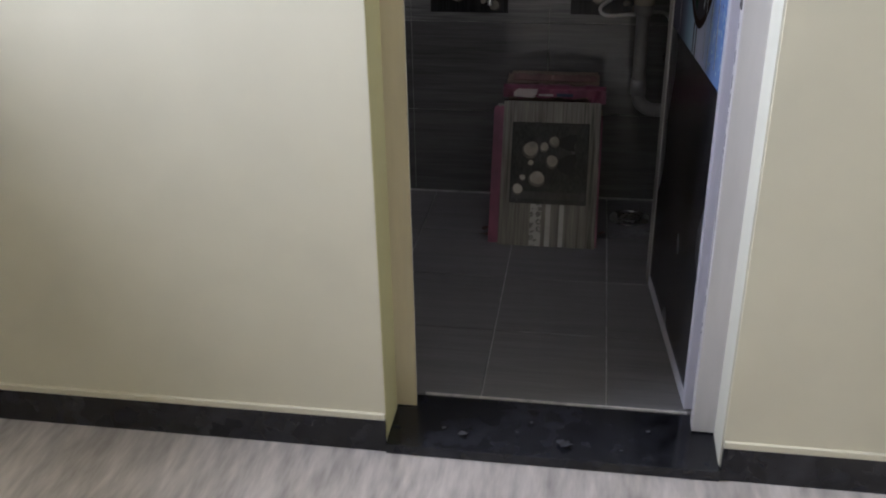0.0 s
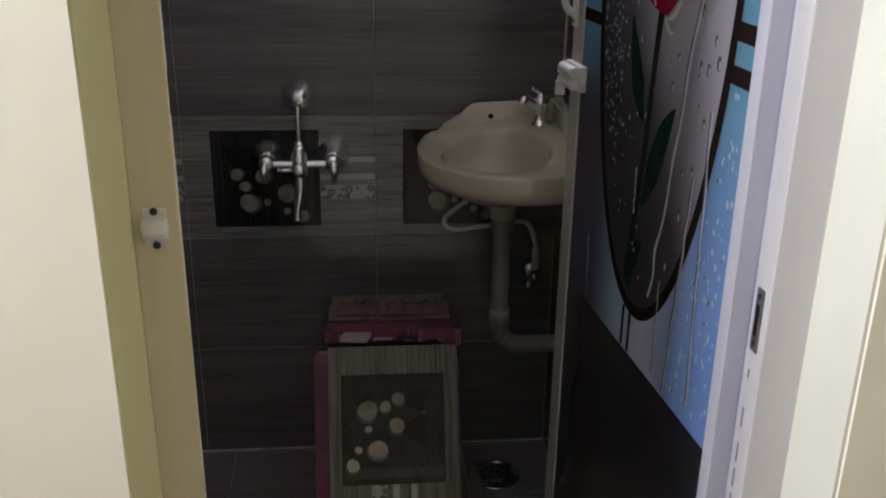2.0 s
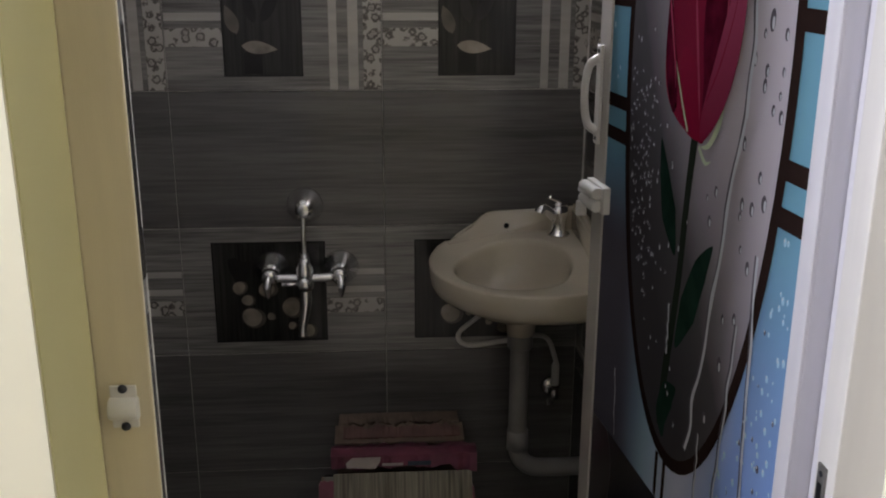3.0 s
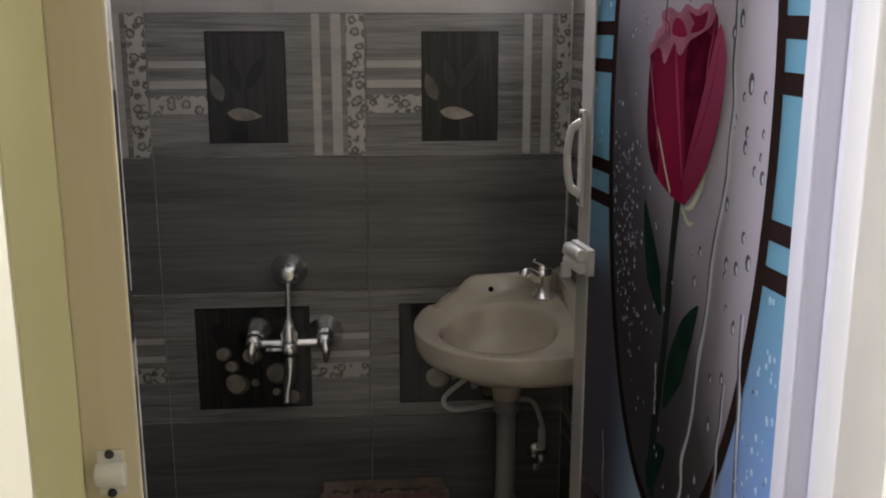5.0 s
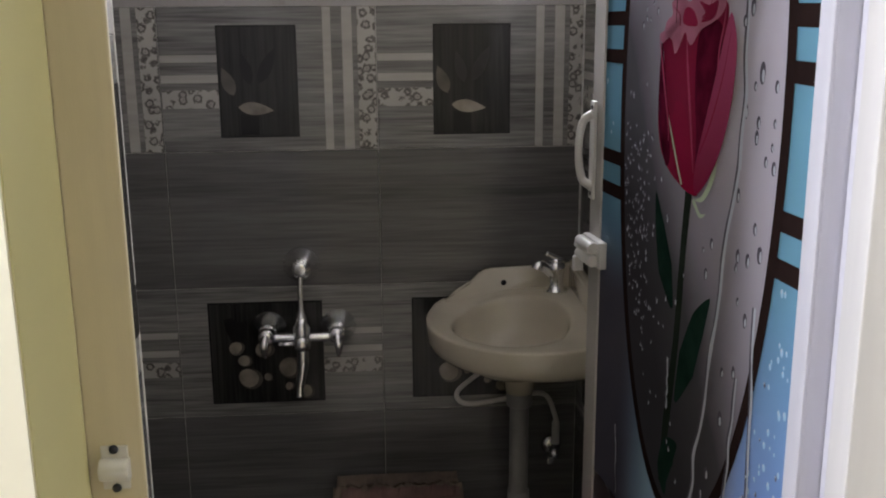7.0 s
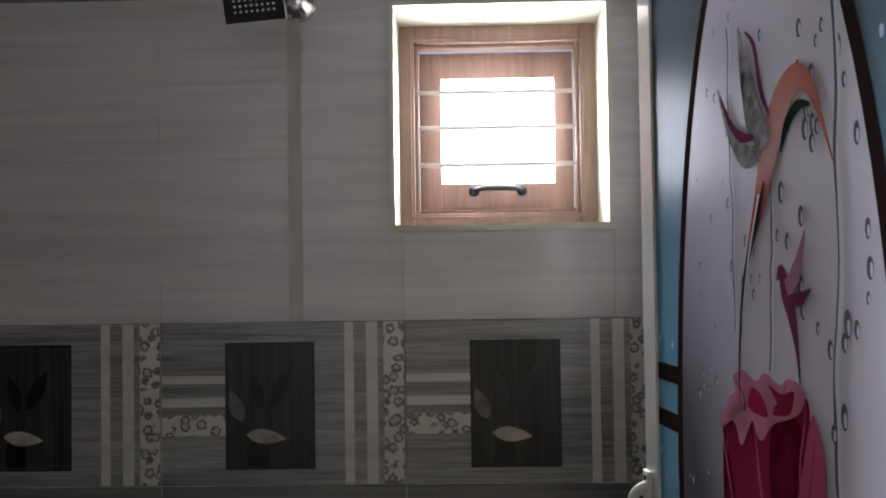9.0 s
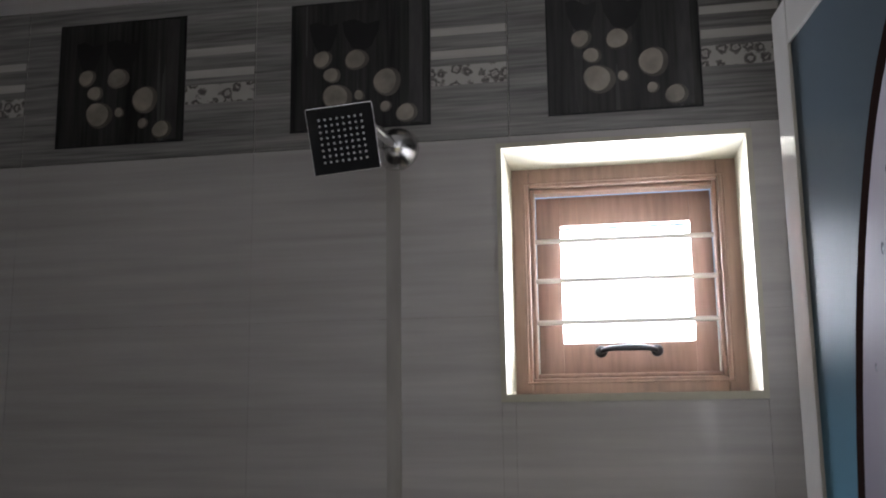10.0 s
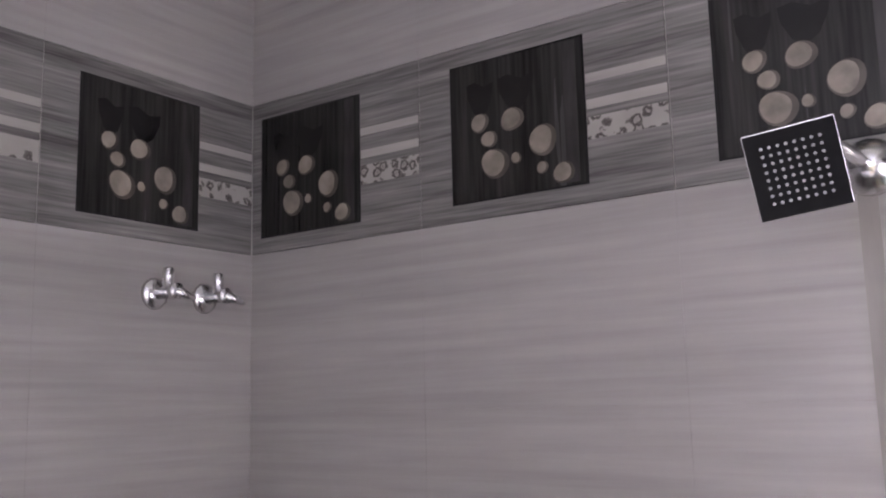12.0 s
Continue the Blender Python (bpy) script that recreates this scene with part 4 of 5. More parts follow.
def waste_pipe():
    x, y = RIGHT - 0.157, BACK - 0.160
    p = thing("waste_pipe", pose(0, 0, 0), "grey plastic waste pipe bending from basin to side wall", "pipe")
    part("pipe", tube([(x, y, 0.70), (x, y, 0.55), (x, y, 0.44), (x + 0.008, y, 0.40), (x + 0.035, y, 0.378), (x + 0.08, y, 0.375), (RIGHT + 0.01, y, 0.375)], 0.0205, 18), pvc_grey, p, "", True)
    part("nut", lathe([(0.026, 0), (0.028, 0.004), (0.028, 0.028), (0.024, 0.032)], 12, pose(x, y, 0.668)), pvc_grey, p)
    part("sleeve", lathe([(0.024, 0), (0.024, 0.045)], 20, pose(x, y, 0.425)), pvc_grey, p, "", True)
    h = thing("supply_hose", pose(0, 0, 0), "thin white flexible supply hose looped below the basin", "hose")
    part("hose", tube([(RIGHT - 0.06, BACK - 0.07, 0.76), (RIGHT - 0.18, BACK - 0.06, 0.735), (RIGHT - 0.258, BACK - 0.07, 0.690), (RIGHT - 0.285, BACK - 0.09, 0.668), (RIGHT - 0.262, BACK - 0.10, 0.650), (RIGHT - 0.18, BACK - 0.09, 0.654), (RIGHT - 0.09, BACK - 0.07, 0.655), (RIGHT - 0.060, BACK - 0.06, 0.60), (RIGHT - 0.055, BACK - 0.05, 0.57)], 0.0055, 10), pvc_white, h, "", True)
    part("coupling", lathe([(0.009, 0), (0.009, 0.05), (0.007, 0.055)], 8, pose(RIGHT - 0.055, BACK - 0.05, 0.525)), pvc_white, h)
    v = thing("angle_valve", pose(RIGHT - 0.055, BACK, 0.50), "small chrome angle valve under the basin", "valve")
    part("body", lathe([(0.010, 0), (0.010, 0.03), (0.008, 0.06)], 16, pose(0, 0, 0, 90, 0, 0)), chrome, v, "", True)
    part("flange", lathe([(0.024, 0), (0.020, 0.006), (0.011, 0.010)], 20, pose(0, 0, 0, 90, 0, 0)), chrome, v, "", True)
    part("handle", cubed(-0.020, -0.004, -0.062, -0.05, -0.022, -0.008, 0.003), chrome, v)


# ---- wall mixer ----
def mixer():
    m = thing("wall_mixer", pose(-0.176, BACK, 0.80), "chrome wall mixer with two flanged knobs and spout", "tap")
    part("bridge", tube([(-0.075, -0.052, 0), (-0.03, -0.052, -0.001), (0.03, -0.052, -0.001), (0.075, -0.052, 0)], 0.0105, 16), chrome, m, "", True)
    part("body", lathe([(0.012, -0.030), (0.019, -0.024), (0.019, 0.022), (0.013, 0.032), (0.012, 0.045)], 20, pose(0, -0.054, 0)), chrome, m, "", True)
    part("diverter", lathe([(0.013, 0), (0.016, 0.004), (0.016, 0.022), (0.008, 0.026)], 16, pose(0, -0.068, -0.006, 90, 0, 0)), chrome, m, "", True)
    part("diverter_pin", lathe([(0.0045, 0), (0.0045, 0.036)], 10, pose(-0.014, -0.07, -0.010, 0, -90, 0)), chrome, m, "", True)
    for s in (-1, 1):
        f = part("wall_flange", lathe([(0.040, 0), (0.038, 0.006), (0.021, 0.030), (0.015, 0.052)], 28, pose(s * 0.076, 0, 0.006, 90, 0, 0)), chrome, m, "", True)
        k = part("knob", lathe([(0.015, 0.040), (0.018, 0.046), (0.018, 0.064), (0.012, 0.070)], 20, pose(s * 0.076, 0, 0.004, 90, 0, 0)), chrome, m, "", True)
        part("lever", tube([(s * 0.076, -0.066, 0.008), (s * 0.080, -0.076, -0.012), (s * 0.079, -0.074, -0.040)], [0.008, 0.010, 0.003], 10), chrome, k, "", True)
    part("spout", tube([(0, -0.054, -0.025), (0, -0.058, -0.055), (-0.004, -0.060, -0.085), (-0.008, -0.066, -0.112), (-0.008, -0.070, -0.132)], [0.012, 0.014, 0.012, 0.009, 0.010], 14), chrome, m, "", True)
    part("riser", tube([(0, -0.052, 0.04), (0, -0.050, 0.10), (0.001, -0.044, 0.138)], [0.006, 0.0055, 0.006], 12), chrome, m, "thin chrome riser", True)
    part("riser_nut", lathe([(0.010, 0.0), (0.010, 0.018)], 6, pose(0, -0.052, 0.035)), chrome, m)
    part("upper_flange", lathe([(0.040, 0), (0.038, 0.008), (0.024, 0.034), (0.017, 0.052), (0.010, 0.054)], 28, pose(0.002, 0, 0.150, 90, 0, 0)), chrome, m, "", True)


def shower():
    s = thing("overhead_shower", pose(-0.192, BACK, 2.090), "square black-faced overhead shower on a chrome arm", "shower")
    part("wall_flange", lathe([(0.038, 0), (0.036, 0.006), (0.020, 0.020), (0.014, 0.026)], 28, pose(0, 0, 0, 90, 0, 0)), chrome, s, "", True)
    part("arm", tube([(0, -0.01, 0), (-0.006, -0.05, 0.004), (-0.022, -0.095, 0.014), (-0.042, -0.142, 0.000)], 0.0085, 14), chrome, s, "", True)
    head = look((-0.046, -0.170, -0.028), (-0.046 + 0.20, -1.05, -0.34), -8)
    ball = part("ball_joint", lathe([(0.006, -0.012), (0.013, -0.006), (0.014, 0.004), (0.010, 0.014)], 18, head @ pose(0, 0, 0.022)), chrome, s, "", True)
    b2 = cubed(-0.052, 0.052, -0.052, 0.052, 0, 0.012, 0.003)
    bmesh.ops.transform(b2, matrix=head, verts=b2.verts)
    h = part("head", b2, chrome, s, "chrome edged plate")
    b2 = cubed(-0.0505, 0.0505, -0.0505, 0.0505, -0.0015, 0.001, 0.0005)
    bmesh.ops.transform(b2, matrix=head, verts=b2.verts)
    part("face", b2, black_plastic, h, "black nozzle plate")
    cone = part("nozzle", lathe([(0.0021, 0), (0.0015, 0.0018)], 6, pose(0, 0, 0, 180, 0, 0)), rubber_white, h, "pale rubber nozzle")
    for i in range(64):
        ob = cone if i == 0 else new("nozzle", cone.data)
        ob.parent = h
        ob.matrix_local = head @ pose(-0.0325 + i % 8 * 0.0093, -0.0325 + i // 8 * 0.0093, -0.0015)


def bib_valve(y):
    v = thing("angle_cock", pose(LEFT, y, 2.008), "small chrome angle cock on pale tiles for a heater", "valve", "heater cocks")
    part("flange", lathe([(0.028, 0), (0.025, 0.006), (0.012, 0.012)], 20, pose(0, 0, 0, 0, 90, 0)), chrome, v, "", True)
    part("body", lathe([(0.011, 0), (0.011, 0.045), (0.014, 0.05), (0.014, 0.062)], 16, pose(0, 0, 0, 0, 90, 0)), chrome, v, "", True)
    part("outlet", lathe([(0.010, 0), (0.010, 0.034), (0.008, 0.038)], 14, pose(0.036, 0, 0.004)), chrome, v, "", True)
    part("handle", tube([(0.06, 0, 0), (0.068, 0.010, -0.006), (0.072, 0.028, -0.012)], [0.010, 0.008, 0.004], 10), chrome, v, "", True)


def drain():
    d = thing("floor_drain", pose(0.291, 2.842, 0.001), "round steel floor drain grate set in grey tiles", "drain")
    part("ring", lathe([(0.064, 0), (0.064, 0.003), (0.059, 0.0045), (0.053, 0.003), (0.053, 0)], 36), steel, d, "", True)
    bm = lathe([(0.053, 0.0), (0.053, 0.0015)], 36)
    g = part("grate", bm, steel, d)
    for k, n in ((0.016, 6), (0.036, 12)):
        for i in range(n):
            a = 2 * math.pi * i / n
            part("slot", lathe([(0.0046, 0), (0.0046, 0.0006)], 10, pose(k * math.cos(a), k * math.sin(a), 0.0014)), black_plastic, g)
    # flat irregular pale patches on the tiles beside the drain
    rnd = random.Random(11)
    bm = bmesh.new()
    for cx, cy, rx, ry in ((0.315, 2.735, 0.075, 0.035), (0.255, 2.700, 0.035, 0.018), (0.375, 2.770, 0.040, 0.030)):
        sheet(bm, [(cx + rx * rnd.uniform(0.6, 1.1) * math.cos(a), cy + ry * rnd.uniform(0.5, 1.1) * math.sin(a)) for a in (2 * math.pi * k / 17 for k in range(17))], 0.0006 + cx * 0.001, 0, "xy")
    tagged(obj("cement_residue", bm, floor_patch), "thin pale patch on the floor tiles near the drain", "stain", "", "structure")


# ---- tiles ----
TILE_W, TILE_H, J = 0.45, 0.30, 0.0008


def tile_mesh(name, kind, w=TILE_W, h=TILE_H, offset=0.0):
    """One wall tile, face towards -y, lower left corner at the origin; offset: how much of its left side was cut away."""
    bm = bmesh.new()
    b2 = bmesh.new()
    j = 0.00015 if kind == "light" else J
    bmesh.ops.create_cube(b2, size=1)
    for v in b2.verts:
        v.co = Vector((w / 2 + v.co.x * (w - 2 * j), 0.0045 + v.co.y * 0.009, h / 2 + v.co.z * (h - 2 * j)))
    bmesh.ops.bevel(b2, geom=[e for e in b2.edges if all(v.co.y < 0.001 for v in e.verts)], offset=0.0002 if kind == "light" else 0.0008, segments=1, affect="EDGES")
    join(bm, b2, 0)
    k = -0.0004
    mats = {"dark": [dark_tile], "light": [light_tile]}.get(kind, [mid_tile, stripe, floral_band, picture_dark, picture_edge, picture_post, pebble, pebble_dim, picture_shade])

    def r(x0, x1, z0, z1, y, mi):
        x0, x1 = max(x0 - offset, J + 0.001), min(x1 - offset, w - J - 0.001)
        if x1 - x0 > 0.003:
            sheet(bm, rect(x0, x1, z0, z1), y, mi)

    def o(cx, cz, rx, rz, mi, y, **q):
        if J < cx - offset - rx and cx - offset + rx < w - J:
            sheet(bm, oval(cx - offset, cz, rx, rz, **q), y, mi)
    def blade(xa, za, xb, zb, wide, mi, y, n=8):
        """A pointed leaf from its foot to its tip."""
        d = Vector((xb - xa, zb - za))
        q = Vector((-d.y, d.x)).normalized() * wide
        side = [(t / n, math.sin(math.pi * (t / n) ** 0.8) ** 0.9) for t in range(n + 1)]
        pts = [(xa + d.x * t + q.x * k, za + d.y * t + q.y * k) for t, k in side] + [(xa + d.x * t - q.x * k, za + d.y * t - q.y * k) for t, k in side[-2:0:-1]]
        if all(J < a - offset < w - J for a, _ in pts):
            sheet(bm, [(a - offset, b) for a, b in pts], y, mi)
    if kind == "pebble":
        for a, b, mi in ((0.187, 0.201, 1), (0.145, 0.160, 1), (0.097, 0.132, 2)):
            r(0.318, 0.449, a, b, k, mi)
        r(0.066, 0.317, 0.030, 0.267, k, 4)
        r(0.069, 0.314, 0.033, 0.264, k * 2, 3)
        r(0.280, 0.303, 0.036, 0.262, k * 3, 5)
        for x in (0.115, 0.165, 0.212):
            r(x, x + 0.0016, 0.15, 0.262, k * 3, 4)
        for xa, xb in ((0.100, 0.152), (0.160, 0.228)):
            m, e = (xa + xb) / 2 - offset, (xb - xa) / 2
            if J < m - e and m + e < w - J:
                sheet(bm, [(m - e, 0.228), (m - e * 0.9, 0.206), (m - e * 0.5, 0.180), (m, 0.168), (m + e * 0.55, 0.180), (m + e * 0.95, 0.208), (m + e, 0.226), (m + e * 0.3, 0.221), (m - e * 0.4, 0.232)], k * 3.5, 8)
        for i, (u, v, s) in enumerate(((.23, .45, .070), (.48, .47, .085), (.30, .58, .062), (.34, .76, .108), (.50, .75, .040), (.70, .66, .105), (.69, .85, .042), (.84, .91, .075))):
            cx, cz, rr = 0.068 + u * 0.247, 0.265 - v * 0.232, s * 0.247
            o(cx, cz, rr, rr * 0.94, 7, k * 4, wob=0.05, seed=i)
            o(cx - rr * 0.14, cz + rr * 0.06, rr * 0.80, rr * 0.82, 6, k * 5, wob=0.05, seed=i)
    elif kind == "deco":
        for a, b, mi in ((0.187, 0.202, 1), (0.145, 0.161, 1), (0.092, 0.130, 2)):
            r(0.002, 0.119, a, b, k, mi)
        r(0.119, 0.284, 0.030, 0.262, k, 4)
        r(0.122, 0.281, 0.033, 0.259, k * 2, 3)
        for x in (0.235, 0.256):
            r(x, x + 0.0015, 0.036, 0.256, k * 3, 4)
        blade(0.158, 0.094, 0.232, 0.086, 0.0135, 6, k * 4)
        blade(0.150, 0.118, 0.128, 0.176, 0.0135, 7, k * 4)
        blade(0.202, 0.142, 0.240, 0.216, 0.013, 8, k * 4)
        blade(0.186, 0.140, 0.168, 0.206, 0.012, 8, k * 4)
        r(0.162, 0.200, 0.036, 0.080, k * 3.5, 8)
        for a, b, mi in ((0.339, 0.356, 1), (0.379, 0.400, 1), (0.411, 0.448, 2)):
            r(a, b, 0.002, 0.298, k, mi)
    me = bpy.data.meshes.new(name)
    bmesh.ops.recalc_face_normals(bm, faces=[f for f in bm.faces if f.material_index == 0])
    for f in bm.faces:
        if f.material_index and f.normal.y > 0:
            f.normal_flip()
    bm.to_mesh(me)
    bm.free()
    for mm in mats:
        me.materials.append(mm)
    return me


TILES = {}


def tile(wall, kind, m, w=TILE_W, h=TILE_H, offset=0.0):
    key = (kind, round(w, 3), round(h, 3), round(offset, 3))
    if key not in TILES:
        TILES[key] = tile_mesh("tile_" + kind, *key)
    ob = new("tile", TILES[key])
    ob.parent = wall
    ob.matrix_world = m
    return ob


ROWS = ("dark", "dark", "pebble", "dark", "deco", "light", "light", "pebble", "light")


def tile_wall(wall, start, end, first, place, hole=None):
    """Rows of tiles from start to end of a wall whose joints fall at first + n * 0.45; place(u, z) gives the pose."""
    for row, kind in enumerate(ROWS):
        z = row * TILE_H
        n = math.floor((start - first) / TILE_W)
        u = first + n * TILE_W
        while u < end - 1e-4:
            a, b = max(u, start), min(u + TILE_W, end)
            spans = [(a, b, 0.0, TILE_H)]
            if hole and a < hole[1] and b > hole[0] and z < hole[3] and z + TILE_H > hole[2]:
                spans = []
                if hole[0] > a:
                    spans.append((a, hole[0], 0.0, TILE_H))
                if hole[1] < b:
                    spans.append((hole[1], b, 0.0, TILE_H))
                c, d = max(a, hole[0]), min(b, hole[1])
                if hole[2] > z:
                    spans.append((c, d, 0.0, hole[2] - z))
                if hole[3] < z + TILE_H:
                    spans.append((c, d, hole[3] - z, TILE_H))
            for c, d, e, f in spans:
                if d - c > 0.006 and f - e > 0.006:
                    tile(wall, kind, place(c, z + e), d - c, f - e, c - u)
            u += TILE_W
    # last row up to the ceiling
    u = start
    while u < end - 1e-4:
        b = min(u + TILE_W, end)
        tile(wall, "light", place(u, 2.7), b - u, CEIL + 0.1 - 2.7)
        u = b


# ---- cartons of tiles leaning on the back wall ----
def ragged(bm, x0, x1, z0, z1, y, rnd, n=26, amp=0.012, thick=0.003, mi=0):
    """An upright sheet of board with a torn upper edge."""
    top = [(x0 + (x1 - x0) * i / n, z1 + rnd.uniform(-amp, amp) * (0.4 if i in (0, n) else 1)) for i in range(n + 1)]
    fr = [bm.verts.new((a, y, b)) for a, b in top] + [bm.verts.new((x1, y, z0)), bm.verts.new((x0, y, z0))]
    bk = [bm.verts.new((v.co.x, y + thick, v.co.z)) for v in fr]
    k = len(fr)
    bm.faces.new(fr).material_index = mi
    bm.faces.new(bk[::-1]).material_index = mi
    for i in range(k):
        bm.faces.new((fr[i], bk[i], bk[(i + 1) % k], fr[(i + 1) % k])).material_index = mi


def cartons():
    rnd = random.Random(7)
    lean = math.degrees(math.atan2(0.187, 0.409))
    # a pack of tiles in a torn pink carton, leaning back
    c = thing("tile_carton", pose(0, 2.608, 0.0015, -lean, 0, 0), "torn pink printed tile carton leaning towards the wall", "carton")
    part("tiles", cubed(-0.142, 0.170, 0.006, 0.060, 0.004, 0.435, 0.002), mid_tile, c, "packed tiles")
    bm = bmesh.new()
    ragged(bm, -0.150, -0.118, 0.0, 0.428, 0.0, rnd, 6, 0.004)
    box(bm, -0.152, -0.148, 0, 0.066, 0, 0.42)
    part("side_flap", bm, carton_pink, c, "pink printed side")
    bm = bmesh.new()
    ragged(bm, 0.168, 0.184, 0.0, 0.41, 0.0, rnd, 5, 0.006)
    box(bm, 0.181, 0.185, 0, 0.066, 0, 0.40)
    part("side_flap", bm, carton_pink, c, "pink printed side")
    bm = bmesh.new()
    ragged(bm, -0.119, -0.108, 0.28, 0.425, -0.002, rnd, 4, 0.003)
    part("blue_strip", bm, carton_blue, c, "dark blue printed strip")
    part("back_board", cubed(-0.15, 0.183, 0.062, 0.066, 0, 0.43), carton_brown, c)
    # folded top flap with its white label
    f = thing("carton_flap", pose(0, 2.784, 0.441, 0, 0, 0), "torn pink carton flap with a white patch folded over the pack", "carton")
    bm = bmesh.new()
    n = 22
    ring = []
    for i in range(n + 1):
        x = -0.125 + 0.315 * i / n
        w = rnd.uniform(-0.007, 0.007)
        ring.append([bm.verts.new((x, 0.0 + w, -0.022 + rnd.uniform(-0.004, 0.006) - (0.012 if i > 18 else 0))), bm.verts.new((x, 0.004 + w * 0.4, 0.004)), bm.verts.new((x, 0.026 + w * 0.4, 0.008 + rnd.uniform(-0.002, 0.002))), bm.verts.new((x, 0.050 + w, 0.004 + rnd.uniform(-0.003, 0.003)))])
    for a, b in zip(ring, ring[1:]):
        for j in range(3):
            bm.faces.new((a[j], b[j], b[j + 1], a[j + 1]))
    fl = part("flap", bm, carton_pink, f, "crumpled pink board")
    md = fl.modifiers.new("thickness", "SOLIDIFY")
    md.thickness = 0.003
    bm = bmesh.new()
    sheet(bm, [(-0.090, -0.016), (-0.03, -0.019), (-0.02, -0.004), (-0.018, 0.010), (-0.078, 0.010), (-0.092, -0.003)], -0.0105)
    for v in bm.verts:
        v.co.y -= v.co.z * 0.1
    part("label_patch", bm, carton_white, f, "torn white patch")
    part("print_bar", cubed(-0.015, 0.030, -0.011, -0.0098, -0.012, -0.006), carton_white, f, "pale printed bar")
    part("print_bar", cubed(0.040, 0.090, -0.011, -0.0098, -0.013, -0.003), carton_blue, f, "dark printed bar")
    # brown cartons upright behind
    g = thing("cardboard_box", pose(0, 0, 0.0015), "brown torn-open cardboard box standing against the tiles", "carton")
    bm = bmesh.new()
    ragged(bm, -0.115, 0.165, 0.0, 0.428, 2.872, rnd, 24, 0.003)
    part("front_board", bm, carton_brown, g)
    bm = bmesh.new()
    ragged(bm, -0.108, 0.160, 0.0, 0.440, 2.985, rnd, 16, 0.003)
    part("back_board", bm, carton_brown, g)
    # loose lid boards lying towards the wall, with torn far edges
    for y0, z0, y1, z1, x0, x1, mm in ((2.842, 0.4475, 2.905, 0.458, -0.118, 0.168, carton_brown), (2.850, 0.4525, 2.888, 0.4600, -0.10, 0.160, carton_dull), (2.992, 0.4440, 2.936, 0.4470, -0.112, 0.164, carton_brown)):
        bm = bmesh.new()
        n = 44
        rows = [[bm.verts.new((x0 + (x1 - x0) * i / n, y0 + rnd.uniform(-0.002, 0.002), z0)), bm.verts.new((x0 + (x1 - x0) * i / n, y1 + 0.006 * math.sin(i * 0.55) + rnd.uniform(-0.004, 0.004), z1 + rnd.uniform(-0.003, 0.003)))] for i in range(n + 1)]
        for p, q in zip(rows, rows[1:]):
            bm.faces.new((p[0], q[0], q[1], p[1]))
        lid = part("lid_flap", bm, mm, g)
        lid.modifiers.new("thickness", "SOLIDIFY").thickness = 0.003
    for x in (-0.115, 0.162):
        part("side_board", cubed(x, x + 0.003, 2.875, 2.985, 0, 0.424), carton_brown, g)
    bm = bmesh.new()
    box(bm, -0.108, 0.158, 2.880, 2.93, 0.0, 0.415, 0.003)
    part("tile_pack", bm, mid_tile, g, "packed tiles")
    bm = bmesh.new()
    for cx, cy, sz in ((-0.165, 2.66, 0.016), (-0.172, 2.70, 0.012), (0.20, 2.70, 0.011)):
        sheet(bm, [(cx + sz * rnd.uniform(0.5, 1.2) * math.cos(a), cy + sz * rnd.uniform(0.5, 1.2) * math.sin(a)) for a in (2 * math.pi * q / 9 for q in range(9))], 0.003 + cx * 0.002, 0, "xy")
    for vv in bm.verts:
        vv.co.z += rnd.uniform(0, 0.010)
    sc = tagged(obj("cardboard_scraps", bm, carton_dull), "torn reddish cardboard scraps lying at the carton foot", "scrap", "", "stuff")
    sc.modifiers.new("thickness", "SOLIDIFY").thickness = 0.002
    # the sample tile stood on end before the pack: its picture lies on its side
    t = thing("loose_tile", pose(-0.1205, 2.5935, 0.0035, -lean, 0, 0) @ pose(0, 0, 0.448, 0, 90, 0), "loose wall tile with pebble picture stood on end against a carton", "tile")
    whole = bmesh.new()
    whole.from_mesh(tile_mesh("tile_pebble", "pebble"))
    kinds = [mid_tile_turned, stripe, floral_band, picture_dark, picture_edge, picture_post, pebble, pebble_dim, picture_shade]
    names = {1: "pale_stripe", 2: "floral_strip", 3: "picture", 4: "picture_line", 5: "picture_post", 6: "pebble", 7: "pebble_shade", 8: "picture_shade"}
    whole.faces.ensure_lookup_table()
    groups = [("body", [f.index for f in whole.faces if f.material_index == 0])]
    groups += [(names[f.material_index], [f.index]) for f in whole.faces if f.material_index]
    for nm, keep in groups:
        cut = whole.copy()
        cut.faces.ensure_lookup_table()
        kept = set(keep)
        bmesh.ops.delete(cut, geom=[f for f in cut.faces if f.index not in kept], context="FACES")
        me = bpy.data.meshes.new(nm)
        cut.to_mesh(me)
        cut.free()
        for mm in kinds:
            me.materials.append(mm)
        ob = new(nm, me)
        ob.parent = t
    whole.free()


def smudges():
    bm = bmesh.new()
    r = random.Random(2)
    for x, y, s in ((0.13, 1.632, 0.016), (0.118, 1.640, 0.010), (-0.10, 1.64, 0.010), (-0.145, 1.655, 0.006), (0.05, 1.70, 0.006), (0.02, 1.66, 0.004), (0.25, 1.625, 0.005), (0.31, 1.70, 0.006)):
        sheet(bm, [(x + s * r.uniform(0.5, 1.2) * math.cos(a), y + s * r.uniform(0.4, 1.0) * math.sin(a)) for a in (2 * math.pi * i / 11 for i in range(11))], -0.0032, 0, "xy")
    tagged(obj("scuffs", bm, dust), "pale cement scuffs on the black threshold", "stain", "", "structure")


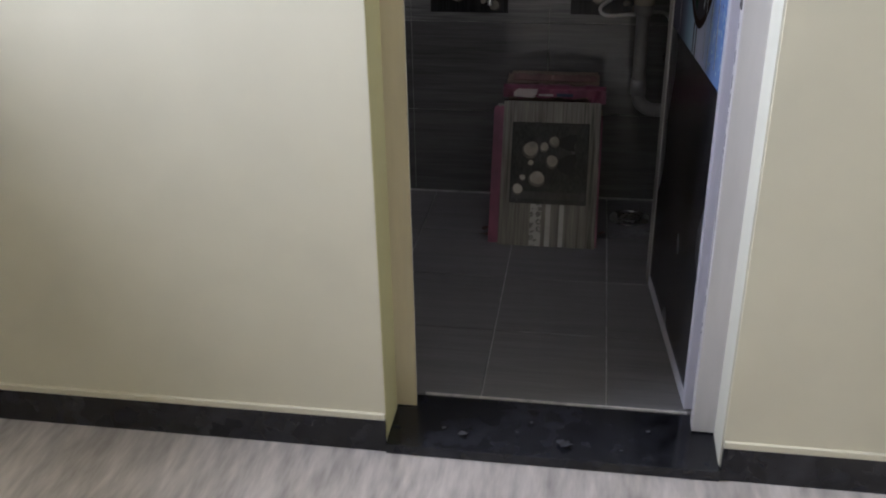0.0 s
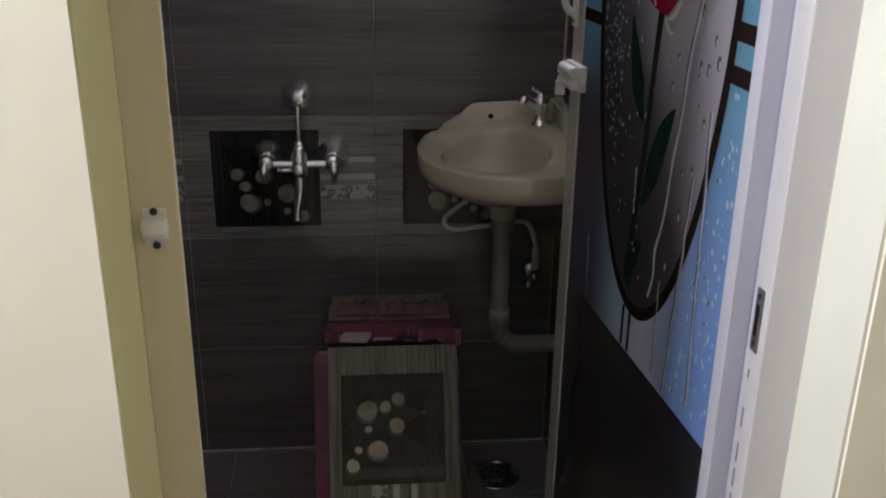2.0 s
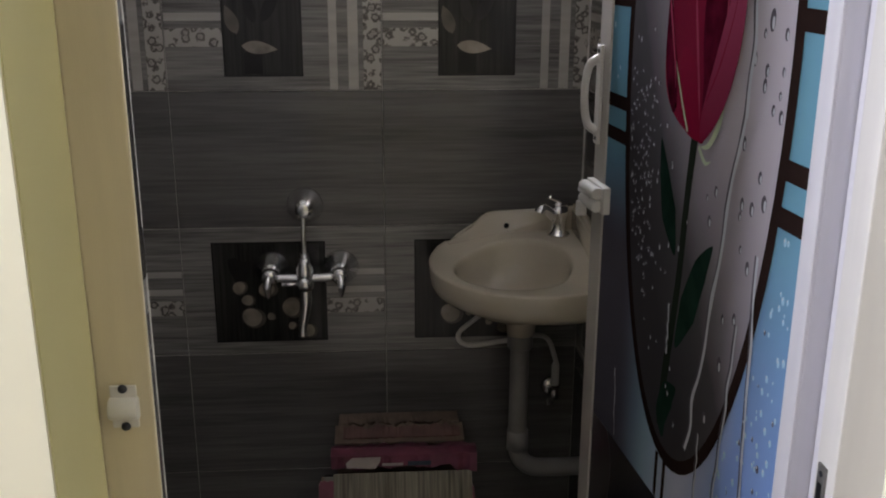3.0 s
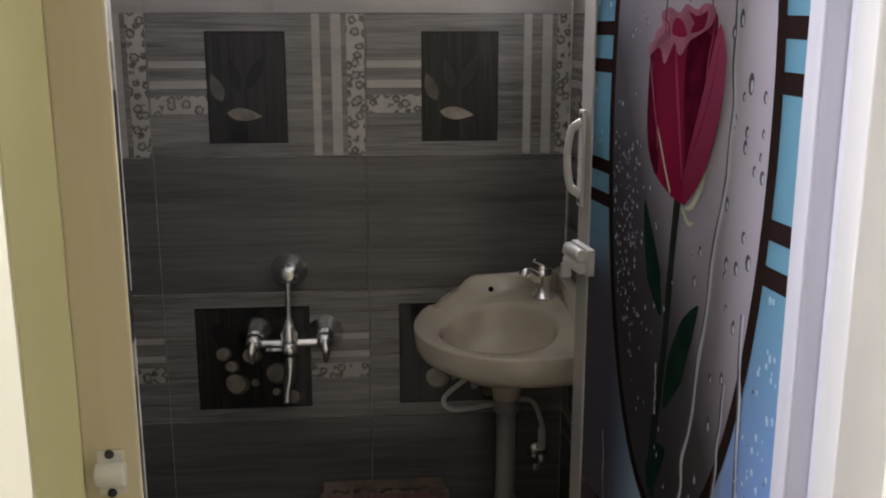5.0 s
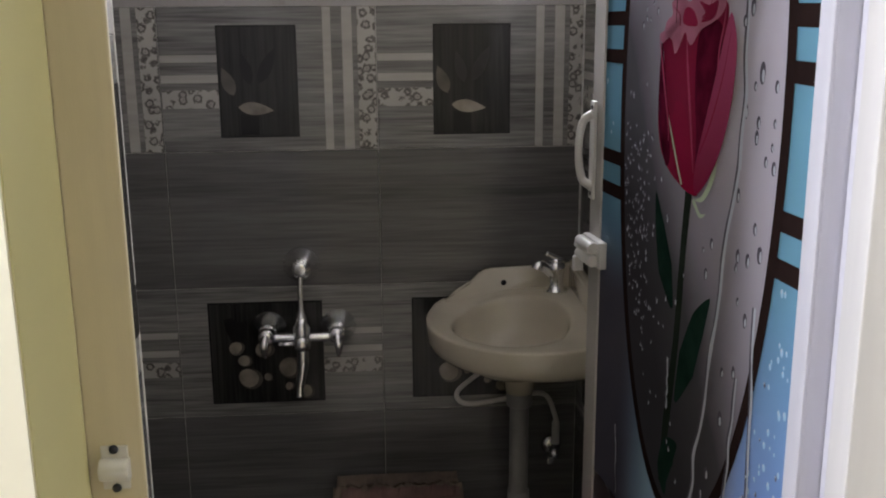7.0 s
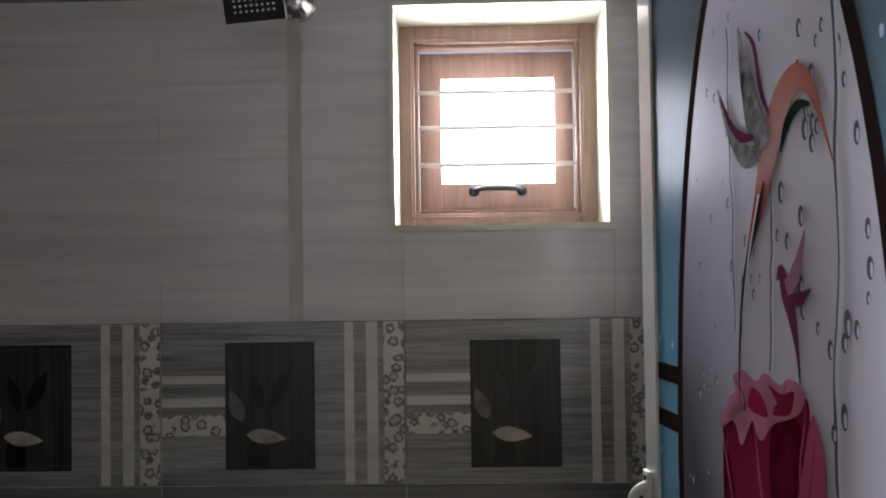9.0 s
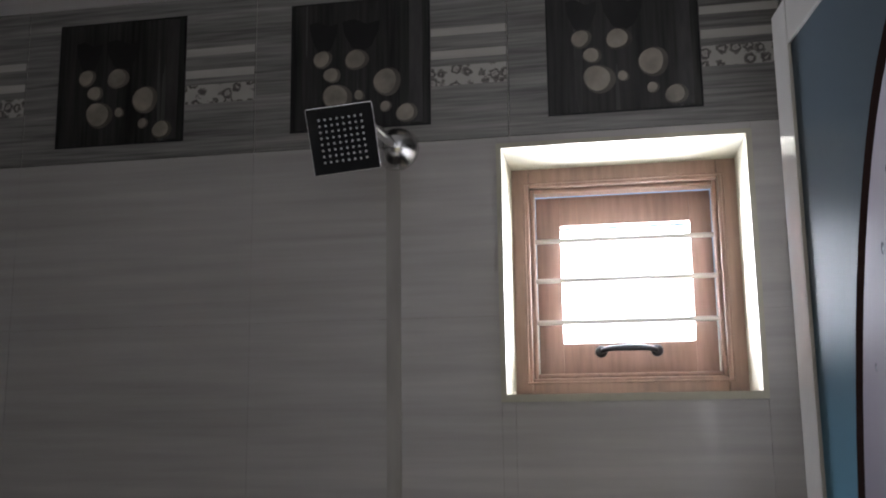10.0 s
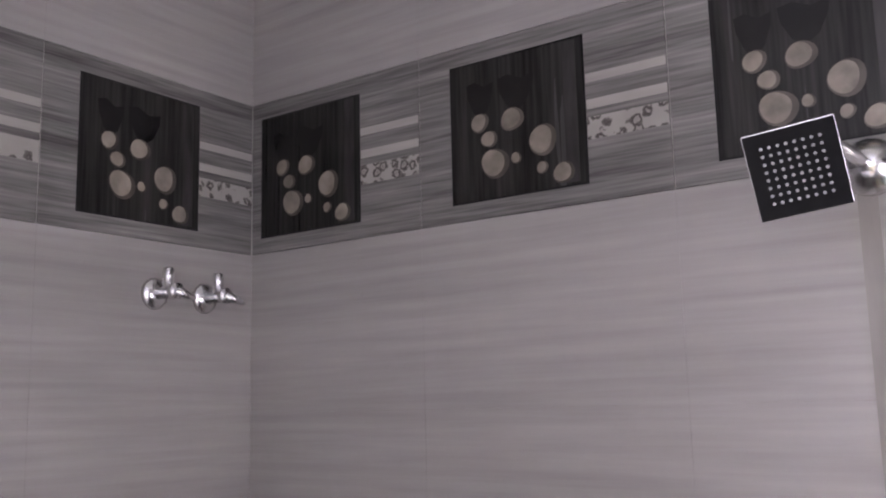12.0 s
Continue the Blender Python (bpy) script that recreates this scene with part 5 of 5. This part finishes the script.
door_frame()
latch_keep()
door_leaf()
bathroom_window()
bedroom_window()
basin()
waste_pipe()
mixer()
shower()
bib_valve(2.775)
bib_valve(2.885)
drain()
cartons()

# pipe chase made good with a cement strip below the shower
structure("pipe_chase", cubed(-0.211, -0.186, BACK - 0.0012, BACK + 0.004, 1.502, 2.085), stain, "dull cement-filled pipe chase below the shower", "trim")

structure("sealant_bead", cubed(LEFT, RIGHT, BACK - 0.005, BACK + 0.001, 0.0005, 0.005, 0.001), grout, "pale sealant line where floor meets tiled wall", "trim")
structure("sealant_bead_door", cubed(O_L + 0.06, 0.40, 1.7765, 1.7815, -0.004, 0.0014, 0.0008), grout, "pale cement line where the threshold meets floor tiles", "trim")
structure("sealant_bead_corner", cubed(RIGHT - 0.0035, RIGHT + 0.001, BACK - 0.0035, BACK + 0.001, 0.96, 2.1, 0.001), grout, "pale sealant line in the tiled corner", "trim")

# ---- tiles of walls and floor ----
bpy.context.view_layer.update()
tile_wall(wall_back, LEFT, RIGHT, 0.0, lambda u, z: pose(u, BACK, z), W)
tile_wall(wall_left, 1.80, BACK, BACK, lambda u, z: pose(LEFT, u, z, 0, 0, 90))
tile_wall(wall_right, 0.0, BACK - 1.80, 0.0, lambda u, z: pose(RIGHT, BACK - u, z, 0, 0, -90))
# tiled cheek of the doorway
cheek = structure("doorway_cheek", cubed(O_L + 0.001, -0.2415, 1.7365, 1.800, -0.006, O_TOP), grout, "narrow tiled cheek of the bathroom doorway", "wall")
structure("edge_bead", cubed(-0.2415, -0.2322, 1.7995, 1.8028, 0.0, O_TOP, 0.001), grout, "white tile edge bead at the doorway", "trim")
bpy.context.view_layer.update()
for z0, z1, kind in ((0, .255, "dark"), (.255, .555, "dark"), (.555, .855, "dark"), (.855, 1.155, "dark"), (1.155, 1.455, "deco"), (1.455, 1.577, "light"), (1.577, 1.877, "light"), (1.877, 2.12, "light")):
    tile(cheek, kind, pose(-0.2325, 1.7368, z0, 0, 0, 90), 0.0625, z1 - z0, 0.128 if kind == "deco" else 0.0)
fl = bpy.data.objects["floor_bathroom"]
xs = [LEFT] + [v for v in (-1.275, -0.975, -0.675, -0.375, -0.075, 0.2175) if v > LEFT] + [RIGHT]
ys = [1.777, 2.085, 2.385, 2.685, 2.985, BACK]
made = {}
for xa, xb in zip(xs, xs[1:]):
    for ya, yb in zip(ys, ys[1:]):
        w, h = round(xb - xa, 3), round(yb - ya, 3)
        if min(w, h) < 0.006:
            continue
        if (w, h) not in made:
            bm = bmesh.new()
            b2 = cubed(0.0015, w - 0.0015, 0.0015, h - 0.0015, -0.006, 0.0)
            join(bm, b2)
            bmesh.ops.bevel(bm, geom=[e for e in bm.edges if all(v.co.z > -0.001 for v in e.verts)], offset=0.0007, segments=1, affect="EDGES")
            bmesh.ops.recalc_face_normals(bm, faces=bm.faces)
            me = bpy.data.meshes.new("floor_tile")
            bm.to_mesh(me)
            bm.free()
            me.materials.append(floor_tile)
            made[(w, h)] = me
        ob = new("floor_tile", made[(w, h)])
        ob.parent = fl
        ob.matrix_world = pose(xa, ya, 0)
smudges()
